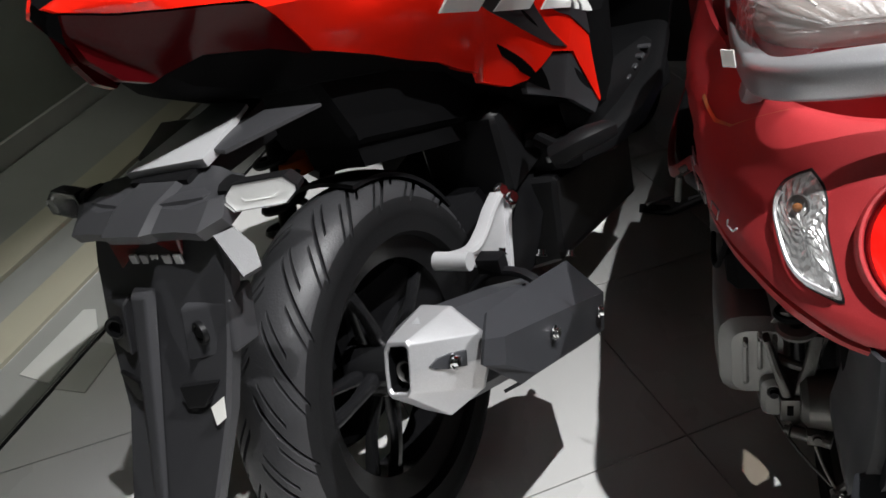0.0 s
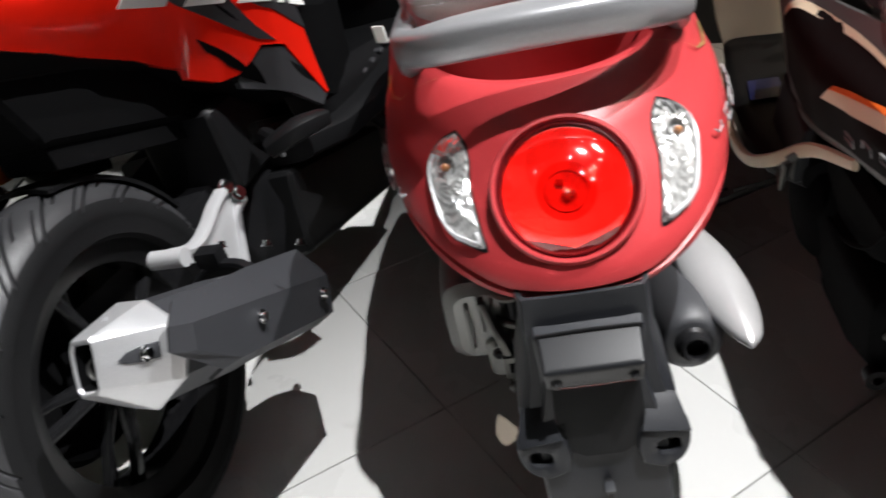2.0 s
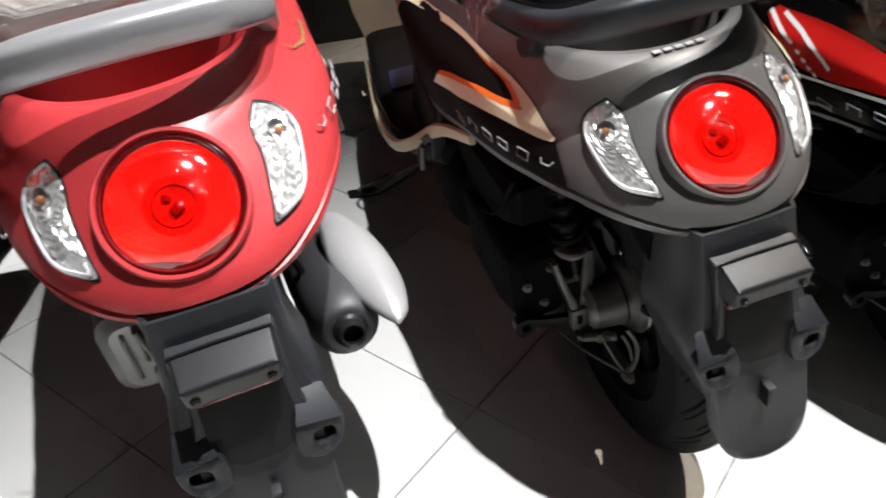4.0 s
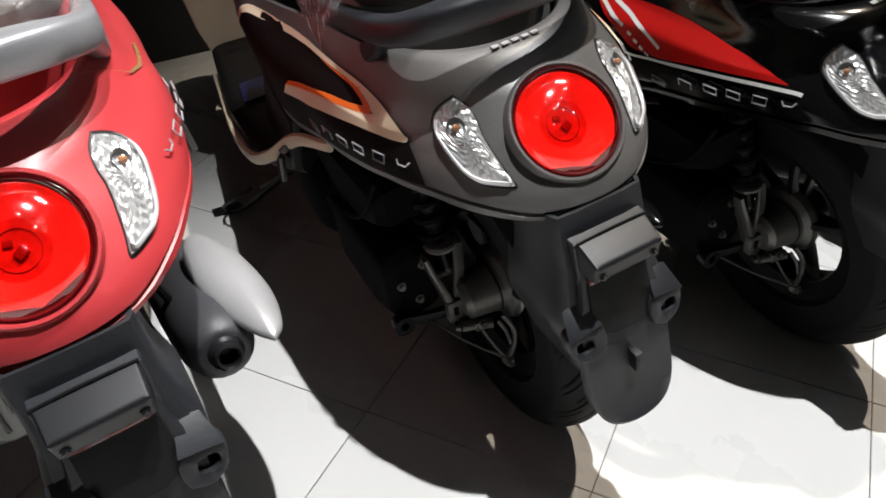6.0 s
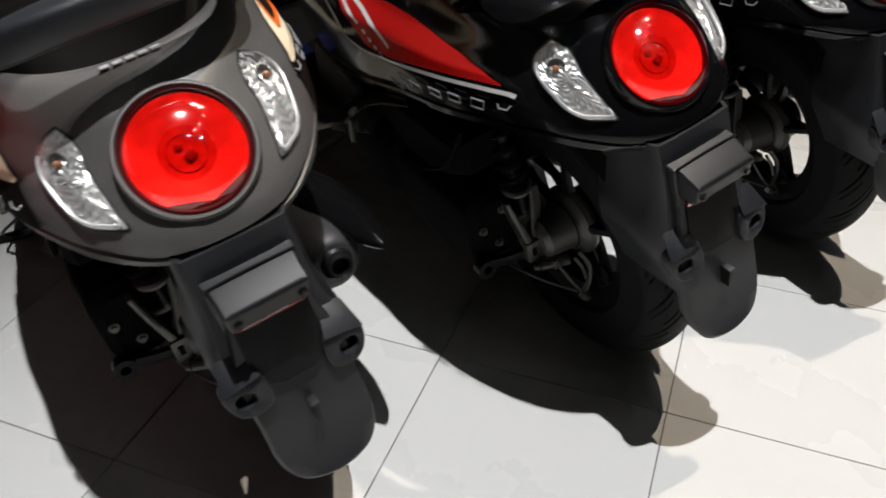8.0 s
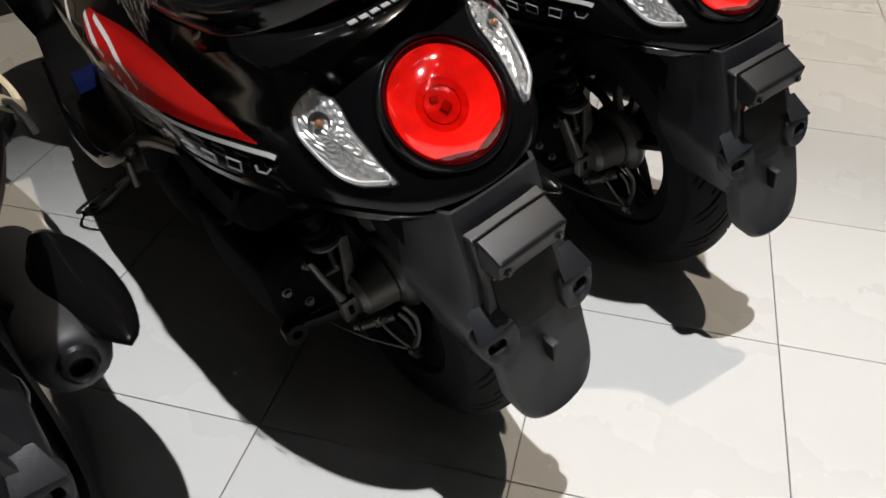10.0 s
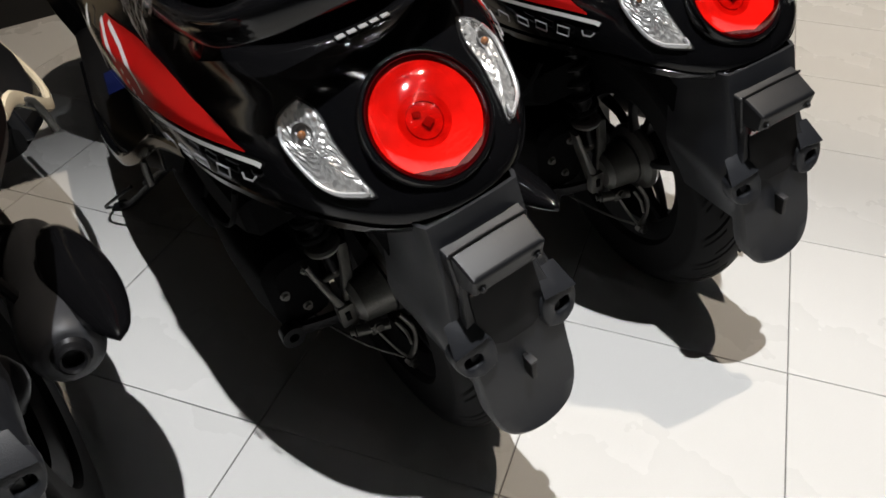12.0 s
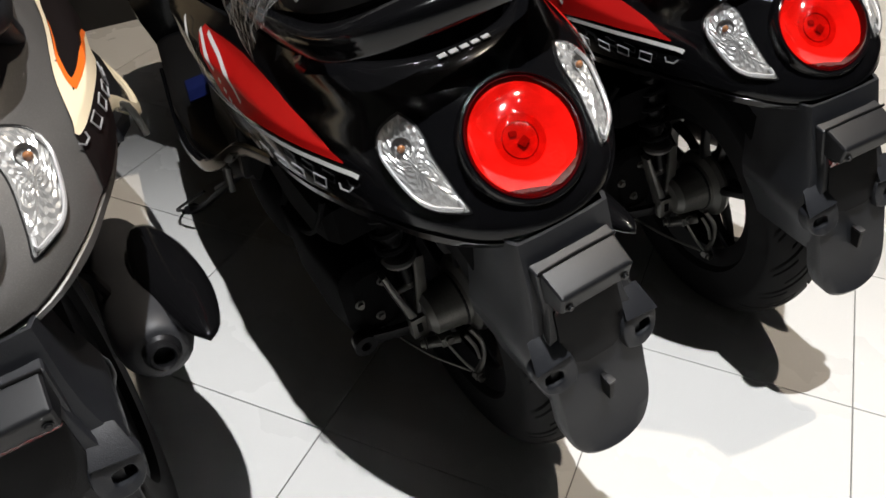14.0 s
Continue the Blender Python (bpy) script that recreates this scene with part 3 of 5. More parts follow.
def mud_flap(parent):
    outline = [(0, .254), (.022, .256), (.043, .264), (.057, .282), (.063, .307), (.063, .335), (.064, .37), (.066, .41), (.056, .44), (.050, .47), (.048, .50)]
    half = smooth_path([(u, v, 0) for u, v in outline], 3)
    right = [(p.x, p.y) for p in half]
    poly = [(-u, v) for u, v in right[:0:-1]] + right
    bm = bmesh.new()
    levels = []
    for h, s in ((0.0, 1.0), (.004, .95), (-.02, .985)):
        levels.append([bm.verts.new(flap_point(u * s, v + (.006 * (1 - (v - .249) / .32) if h > 0 else 0), h)) for u, v in poly])
    n = len(poly)
    for a, b in ((0, 1), (2, 0)):
        for i in range(n - 1):
            bm.faces.new((levels[a][i], levels[a][i + 1], levels[b][i + 1], levels[b][i]))
    m = n // 2
    for lev in (1, 2):
        for i in range(m):
            q = [levels[lev][m - i], levels[lev][m - i - 1], levels[lev][m + i + 1], levels[lev][m + i]]
            bm.faces.new(q[:3] if i == 0 else q)
    across = [e for e in bm.edges if abs(e.verts[0].co.x + e.verts[1].co.x) < 1e-5 and abs(e.verts[0].co.x) > .01]
    bmesh.ops.subdivide_edges(bm, edges=across, cuts=5)
    flap = part("mud_flap", bm, GREY_PLASTIC, parent, "dark grey plastic mudguard flap with two mounting lobes", sharp=50)
    for s in (-1, 1):
        lobe_ob = part("lobe", lobe_mesh(s), GREY_PLASTIC, flap, sharp=35)
        part("flange", hull8([(s * .085, -.008, .416), (s * .038, -.010, .425), (s * .038, -.005, .419), (s * .082, -.003, .410), (s * .076, .020, .444), (s * .050, .022, .449), (s * .050, .022, .440), (s * .074, .020, .434)], .0015), GREY_PLASTIC, lobe_ob)
    rings = []
    for z, w in ((.335, .060), (.36, .066), (.385, .074), (.405, .080), (.425, .080), (.445, .074), (.47, .068), (.50, .065), (.56, .064)):
        yb = lerp([(.30, -.024), (.36, -.010), (.41, .004), (.47, .020), (.56, .040)], z)
        line = [(-w, yb + .13), (-w, yb + .05), (-w * .98, yb + .016), (-w * .90, yb + .006), (-w * .5, yb + .004), (0, yb + .004), (w * .5, yb + .004), (w * .90, yb + .006), (w * .98, yb + .016), (w, yb + .05), (w, yb + .13)]
        rings.append([Vector((x, y, z)) for x, y in line] + [Vector((x * .94, y + .004, z)) for x, y in line[::-1]])
    part("fender_shell", loft(rings), GREY_PLASTIC, flap, sharp=50)
    # dark sheet on the flap in place of the shaded hollow below the housing
    part("recess_shade", slab([(-.042, .475), (.042, .475), (.044, .43), (.036, .405), (.018, .398), (-.018, .398), (-.036, .405), (-.044, .43)], lambda u, v, h: flap_point(u, v, .001 + h), .004, .001), BLACK_PLASTIC, flap)
    # no opening is cut: a black block draws the slot's shade
    part("slot", block((-.0035, -.030, .335), (.0035, -.012, .366), .002), BLACK_PLASTIC, flap)
    part("clip", block((-.005, -.031, .364), (.005, -.018, .3675), .001), GREY_PLASTIC, flap)
    return flap


def plate_light(parent):
    """Number plate lamp housing over a recessed reflector."""
    box = part("plate_lamp_housing", hull8([(-.052, .024, .530), (.052, .024, .530), (.050, .018, .468), (-.050, .018, .468), (-.056, .125, .545), (.056, .125, .545), (.055, .13, .47), (-.055, .13, .47)], .005, 3), GREY_PLASTIC, parent, "dark grey plate lamp housing with a lipped cover")
    part("cover", hull8([(-.049, .026, .533), (.049, .026, .533), (.049, .026, .490), (-.049, .026, .490), (-.047, -.012, .517), (.047, -.012, .517), (.045, -.006, .490), (-.045, -.006, .490)], .006, 3), COVER_PLASTIC, box)
    part("edge", sweep([(-.050, .0235, .5325), (0, .0240, .5335), (.050, .0235, .5325)], .0018, n=6), BLACK_PLASTIC, box)
    part("lamp_slot", block((-.044, .002, .486), (.044, .03, .502), .002), BLACK_PLASTIC, box)
    for s in (-1, 1):
        part("screw", bolt((s * .036, -.0095, .500), (0, -1, -.2), .0035, .003), DARK_METAL, box)
    part("reflector", hull8([(-.042, .008, .489), (.042, .008, .489), (.040, .014, .466), (-.040, .014, .466), (-.042, .03, .489), (.042, .03, .489), (.040, .03, .466), (-.040, .03, .466)], .003), RED_REFLECTOR, box, "dark red reflector")


def muffler_left_out(parent, shield_mat):
    """Exhaust on the right with a leaf-shaped heat shield."""
    axis = [(.128, .196, .333), (.128, .21, .331), (.127, .25, .322), (.126, .36, .288), (.122, .50, .25), (.118, .60, .225)]
    can = part("muffler", sweep(axis, [.030, .042, .050, .053, .052, .042], [.030, .043, .051, .055, .054, .042], 20), SHIELD_GREY, parent, "dark grey exhaust silencer with a round outlet")
    d = Vector((-.003, -.93, .25))
    q = d.to_track_quat("Z", "Y").to_matrix().to_4x4()
    part("outlet", turned(lathe([(-.01, .0), (-.01, .0125), (.014, .0125), (.016, .0150), (.014, .018), (.004, .019), (.0, .023), (-.012, .024)], 24, axis="z"), Matrix.Translation((.130, .192, .336)) @ q), DARK_METAL, can)
    leaf = smooth_path([(-1, 0, 0), (-.82, .5, 0), (-.4, .9, 0), (.05, 1, 0), (.5, .86, 0), (.88, .45, 0), (1, 0, 0), (.88, -.45, 0), (.5, -.86, 0), (.05, -1, 0), (-.4, -.86, 0), (-.82, -.42, 0), (-1, 0, 0)], 3)[:-1]
    along, across = Vector((-.010, .148, -.010)), Vector((.039, -.004, -.006))
    out = across.cross(along).normalized()
    if out.z < 0:
        out = -out
    rings = []
    for k, h in ((.96, -.010), (1.0, -.006), (1.0, -.002), (.95, .002), (.80, .008), (.55, .014), (.28, .017), (.06, .018)):
        rings.append([Vector((.176, .296, .356)) + along * (p.x * k) + across * (p.y * k) + out * h for p in leaf])
    part("heat_shield", loft(rings), shield_mat, can, sharp=60)
    part("bracket", sweep([(.10, .33, .335), (.085, .33, .40), (.07, .36, .44)], .012, .006, 8, power=.6), DARK_METAL, can)
    part("header_pipe", sweep([(.118, .59, .227), (.10, .68, .20), (.05, .76, .19), (.0, .80, .26)], .014, n=12), DARK_METAL, can)


def rear_shock(parent):
    top, foot = Vector((-.095, .375, .56)), Vector((-.088, .325, .305))
    body = part("shock_absorber", sweep([foot, foot.lerp(top, .25), foot.lerp(top, .3), top], [.009, .009, .017, .017], n=14, smooth=False), DARK_METAL, parent)
    coil = []
    for k in range(140):
        f = k / 139
        a = f * 2 * math.pi * 7
        p = foot.lerp(top, .20 + .76 * f)
        coil.append(p + Vector((.024 * math.cos(a), .024 * math.sin(a), 0)))
    part("spring", sweep(coil, .0050, n=6, smooth=False), SPRING, body)
    part("spring_seat", turned(lathe([(-.005, .010), (-.005, .024), (.002, .027), (.005, .023), (.005, .010)], 24, axis="z"), Matrix.Translation(foot.lerp(top, .17))), ALLOY, body)
    part("clevis", joined(sweep([foot + Vector((0, .002, .022)), foot + Vector((0, 0, -.012))], [.006, .007], n=10), sweep([foot + Vector((-.026, 0, -.008)), foot + Vector((.022, 0, -.008))], .007, n=12)), CAST_GREY, body)


def rear_brake(parent):
    """Drum brake, its fork-shaped carrier and hanging lever on the left of the wheel."""
    c = Vector(AXLE)
    drum = part("brake_drum", turned(lathe([(-.088, .0), (-.088, .026), (-.080, .036), (-.040, .042), (-.028, .047), (-.022, .060), (-.014, .064), (-.006, .061)], 36), Matrix.Translation(c)), CAST_GREY, parent, "dusty cast aluminium brake drum with a lever")
    part("carrier", joined(
        sweep([(-.128, .312, .352), (-.118, .310, .310), (-.106, .308, .270), (-.098, .306, .240), (-.092, .302, .214)], [.010, .014, .015, .017, .013], [.004, .005, .007, .008, .006], 10, power=.5, up=(1, 0, 0)),
        sweep([(-.066, .322, .345), (-.074, .312, .305), (-.086, .305, .262), (-.092, .302, .235)], [.005, .006, .008, .010], [.008, .009, .010, .010], 10, power=.5, up=(1, 0, 0)),
        block((-.112, .288, .222), (-.084, .306, .262), .004)), CAST_GREY, drum)
    # black block on the carrier, drawing the shade of its opening
    part("slot", block((-.104, .2855, .236), (-.096, .290, .252), .001), SHADED_BLACK, drum)
    part("lever_pivot", joined(sweep([(-.098, .280, .214), (-.052, .262, .212)], .009, n=12), block((-.082, .262, .205), (-.060, .284, .224), .004), bolt((-.100, .281, .214), (-1, .4, 0), .006, .008), bolt((-.070, .262, .218), (0, -1, .3), .006, .007)), CAST_GREY, drum)
    part("brake_lever", joined(
        sweep([(-.036, .258, .222), (-.026, .246, .196), (-.030, .240, .168), (-.044, .239, .146)], [.006, .0055, .005, .006], [.004, .004, .004, .005], 8, up=(1, 0, 0)),
        sweep([(-.046, .256, .216), (-.037, .247, .192), (-.036, .241, .170)], .003, n=8),
        sweep([(-.072, .262, .206), (-.060, .250, .172), (-.048, .240, .148)], .0022, n=6),
        sweep([(-.052, .236, .143), (-.036, .244, .141)], .0062, n=10)), CAST_GREY, drum)
    part("adjuster", joined(bolt((-.046, .232, .143), (0, -1, -.2), .006, .009), sweep([(-.052, .245, .147), (-.10, .31, .17), (-.135, .42, .195), (-.15, .6, .25)], .0022, n=6)), CAST_GREY, drum)


def engine(parent, case_mat):
    unit = part("engine_case", loft([[Vector((x, y, z)) for x, z in ring] for y, ring in (
        (.34, [(-.11, .28), (-.06, .28), (-.05, .32), (-.06, .36), (-.11, .37), (-.135, .33)]),
        (.42, [(-.14, .22), (-.06, .21), (-.04, .30), (-.05, .37), (-.12, .38), (-.155, .32)]),
        (.60, [(-.16, .18), (-.05, .16), (-.02, .30), (-.04, .40), (-.13, .40), (-.175, .30)]),
        (.80, [(-.15, .20), (-.05, .18), (.0, .30), (-.03, .42), (-.12, .40), (-.16, .32)]),
        (.90, [(-.12, .24), (-.06, .23), (-.02, .30), (-.04, .38), (-.10, .38), (-.13, .32)]))]), case_mat, parent, "dark engine and belt case")
    def corner(y, x0, x1, z0, z1, r):
        pts = []
        for cx, cz, a0 in ((x1 - r, z1 - r, 0), (x0 + r, z1 - r, 90), (x0 + r, z0 + r, 180), (x1 - r, z0 + r, 270)):
            pts += [Vector((cx + r * math.cos(radians(a0 + d)), y, cz + r * math.sin(radians(a0 + d)))) for d in (0, 30, 60, 90)]
        return pts
    gear = part("gear_case", loft([corner(.332, -.170, -.105, .236, .345, .02), corner(.345, -.186, -.095, .222, .36, .03), corner(.42, -.190, -.08, .20, .37, .035), corner(.55, -.185, -.06, .19, .37, .04)]), case_mat, unit)
    if case_mat is ALLOY:
        foot = part("case_foot", loft([corner(.316, -.128, -.066, .206, .262, .010), corner(.322, -.134, -.060, .200, .268, .014), corner(.36, -.138, -.056, .198, .272, .016)]), ALLOY, gear, "pale cast alloy foot")
        for x, z in ((-.118, .250), (-.078, .216)):
            part("bolt", bolt((x, .316, z), (0, -1, 0), .006, .008), DARK_METAL, foot)
        for x, z0, z1 in ((-.152, .250, .335), (-.134, .276, .345), (-.116, .276, .340)):
            part("case_rib", sweep([(x, .338, z0), (x, .327, z0 + .012), (x, .327, z1 - .012), (x, .338, z1)], .0035, n=6), ALLOY, gear)
        part("breather_stub", sweep([(-.118, .335, .300), (-.100, .318, .302), (-.082, .314, .296)], .0065, n=10), CAST_GREY, gear)
    else:
        for x, y, z in ((-.140, .331, .262), (-.165, .332, .30), (-.125, .331, .325)):
            part("bolt", bolt((x, y, z), (0, -1, 0), .005, .007), CAST_GREY, gear)
        part("lug", joined(turned(lathe([(-.012, .008), (.010, .008), (.012, .010), (.010, .0155), (-.012, .018)], 18, axis="y", closed=True), Matrix.Translation((-.180, .322, .238))), sweep([(-.170, .326, .236), (-.140, .322, .228), (-.105, .314, .226)], .007, .010, 8, power=.6)), DARK_METAL, gear)
    part("belt_cover", turned(lathe([(-.186, .0), (-.186, .04), (-.178, .075), (-.165, .092), (-.14, .096)], 36), Matrix.Translation((0, .70, .28))), case_mat, unit)
    part("boss", turned(lathe([(-.172, .0), (-.172, .012), (-.168, .018), (-.15, .022)], 18), Matrix.Translation((0, .40, .235))), case_mat, unit)
    part("cylinder", sweep([(.0, .72, .30), (.0, .92, .34)], [.06, .05], [.06, .05], 12, power=.6), DARK_ALLOY, unit)
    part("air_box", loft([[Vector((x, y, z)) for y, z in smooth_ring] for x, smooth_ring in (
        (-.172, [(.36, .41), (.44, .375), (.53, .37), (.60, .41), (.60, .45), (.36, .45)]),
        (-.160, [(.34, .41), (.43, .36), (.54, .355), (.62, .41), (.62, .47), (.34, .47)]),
        (-.07, [(.34, .41), (.43, .36), (.54, .355), (.62, .41), (.62, .47), (.34, .47)]))]), SHADED_BLACK, unit, sharp=30)
    part("case_rib", sweep([(-.17, .33, .50), (-.182, .38, .42), (-.186, .46, .375), (-.184, .54, .36)], .004, n=6), SHADED_BLACK, unit)
    part("inner_guard", loft([[Vector((s * w, y, z)) for s, w, z in ((-1, .07, zl), (-1, .06, zh), (0, .0, zh + .02), (1, .06, zh), (1, .07, zl), (1, .055, zl), (1, .05, zh - .01), (0, 0, zh + .008), (-1, .05, zh - .01), (-1, .055, zl))] for y, zl, zh in ((.135, .46, .545), (.15, .47, .548), (.20, .49, .555), (.36, .50, .56), (.5, .50, .56))]), SHADED_BLACK, unit, "black inner mudguard")


def under_tray(parent):
    outline = []
    for k in range(27):
        a = math.pi * k / 26
        outline.append((-.17 * math.cos(a), .45 - .36 * math.sin(a)))
    outline = [(-.16, .82)] + outline + [(.16, .82)]
    part("under_tray", slab(outline, lambda u, v, h: Vector((u * .92, v, lerp(LOW, v) - .012 + h)), .035), SHADED_BLACK, parent)


def seat(parent, mat, film=.252):
    def ring(y, w, z0, z1):
        return [Vector((w * math.copysign(abs(math.cos(a)) ** .55, math.cos(a)), y, z0 + (z1 - z0) * (.5 + .5 * math.copysign(abs(math.sin(a)) ** .6, math.sin(a))))) for a in [2 * math.pi * k / 28 for k in range(28)]]
    spec = [(.262, .07, .772, .786), (.272, .11, .760, .803), (.30, .130, .742, .814), (.34, .138, .725, .816), (.40, .141, .705, .812), (.55, .140, .69, .79), (.70, .14, .68, .755), (.85, .125, .66, .745), (.95, .10, .64, .725), (.98, .07, .64, .69)]
    s = part("seat", loft([ring(*r) for r in spec]), mat, parent, "vinyl seat wrapped in clear film", sharp=60)
    seam = [(w * .80, y, z1 - .004) for y, w, z0, z1 in spec[1:7]]
    for sg in (-1, 1):
        part("stitching", sweep([(sg * x, y, z) for x, y, z in seam], .0016, n=5), THREAD, s)
    rnd = random.Random(11)
    bm = bmesh.new()
    rows, cols = 34, 56
    grid = []
    for i in range(rows + 1):
        row = []
        for k in range(cols + 1):
            a = math.pi * (-.10 + 1.20 * k / cols)
            ragged = .05 * noise.noise(Vector((k * .35, 1.7, 0))) if film > .27 else 0
            y = film + ragged * (1 - i / rows) + (.86 - film) * i / rows
            w = lerp([(.252, .09), (.265, .12), (.30, .142), (.35, .148), (.4, .150), (.6, .148), (.9, .13)], y)
            zt = lerp([(.252, .79), (.265, .808), (.30, .822), (.35, .825), (.4, .822), (.6, .80), (.9, .755)], y)
            zb = lerp([(.252, .768), (.30, .745), (.35, .728), (.45, .715)], y)
            x0 = math.cos(a) * 6
            big = noise.noise(Vector((x0, y * 16, 3.1)))
            j = .0022
            x = w * math.copysign(abs(math.cos(a)) ** .6, math.cos(a)) + .005 * big + rnd.uniform(-j, j)
            z = zb + (zt - zb) * math.copysign(abs(math.sin(a)) ** .55, math.sin(a)) + .004 + .007 * noise.noise(Vector((x0, y * 24, 8.0))) + rnd.uniform(-j, j)
            row.append(bm.verts.new((x, y + rnd.uniform(-j, j), z)))
        grid.append(row)
    for a, b in zip(grid, grid[1:]):
        for k in range(cols):
            bm.faces.new((a[k], a[k + 1], b[k + 1]))
            bm.faces.new((a[k], b[k + 1], b[k]))
    if film < .27:
        bm.faces.new(grid[0])
    part("wrapping_film", bm, FILM_HAZY if film < .27 else FILM, s, "creased clear plastic wrapping", flat=True).visible_shadow = False


def film_drape(parent):
    """A loose corner of the wrapping hanging over the grab rail's side."""
    rnd = random.Random(5)
    bm = bmesh.new()
    line = [(-.118, .816), (-.145, .808), (-.166, .792), (-.178, .766), (-.183, .735), (-.183, .698)]
    grid = []
    for i in range(23):
        y = .24 + .012 * i
        drop = .30 + .70 * max(0, 1 - abs(i - 12) / 10) ** .8 + .12 * noise.noise(Vector((i * .7, 0, 2)))
        row = []
        for k in range(11):
            f = k / 10 * drop * (len(line) - 1)
            j = min(int(f), len(line) - 2)
            t = f - j
            x, z = line[j][0] * (1 - t) + line[j + 1][0] * t, line[j][1] * (1 - t) + line[j + 1][1] * t
            row.append(bm.verts.new((x - .006 * noise.noise(Vector((i * .5, k * .6, 4))) + rnd.uniform(-.002, .002), y + rnd.uniform(-.003, .003), z - .05 * (y - .24) + .006 * noise.noise(Vector((i * .6, k * .5, 9))) + rnd.uniform(-.002, .002))))
        grid.append(row)
    for a, b in zip(grid, grid[1:]):
        for k in range(10):
            bm.faces.new((a[k], a[k + 1], b[k + 1]))
            bm.faces.new((a[k], b[k + 1], b[k]))
    part("film_corner", bm, FILM_HAZY, parent, "loose crumpled corner of clear wrapping", flat=True).visible_shadow = False


def seat_skirt(parent, paint):
    """The cowl's upstand below the seat, behind the grab rail's opening."""
    plan = smooth_path([(-.158, .50, 0), (-.150, .39, 0), (-.134, .335, 0), (-.10, .310, 0), (-.05, .300, 0), (0, .297, 0), (.05, .300, 0), (.10, .310, 0), (.134, .335, 0), (.150, .39, 0), (.158, .50, 0)], 3)
    part("seat_skirt", loft([[Vector((p.x * k, p.y + dy, z)) for p in plan] for k, dy, z in ((1.0, -.012, .645), (.99, -.004, .705), (.98, 0, .72), (.97, .004, .755), (.95, .012, .765))], closed=False), paint, parent, sharp=60)


def grab_rail(parent, mat):
    pts = [(-.150, .56, .705), (-.150, .45, .716), (-.148, .36, .727), (-.143, .285, .738), (-.132, .232, .750), (-.105, .194, .764), (-.06, .173, .774), (0, .167, .777)]
    path = pts + [(-x, y, z) for x, y, z in pts[-2::-1]]
    rail = part("grab_rail", sweep(path, [.008, .010, .012, .017, .020, .021, .020, .017, .012, .010, .008], [.012, .014, .016, .018, .019, .019, .019, .018, .016, .014, .012], 16, power=.5), mat, parent)
    for s in (-1, 1):
        part("rail_foot", sweep([(s * .140, .262, .742), (s * .142, .285, .715), (s * .142, .31, .70)], [.012, .013, .014], [.012, .013, .014], 10, power=.7), mat, rail)


def tail_mark(parent):
    """Five small silver bars where the maker's name stands."""
    for k in range(5):
        x = -.031 + .0135 * k
        part("mark_bar", turned(block((-.0050, -.0036, -.0008), (.0050, .0036, .0008), .0005, seg=1), Matrix.Translation((x, .1985 + .8 * (x * x), .7062)) @ Matrix.Rotation(radians(8), 4, "X")), MARK_SILVER, parent)


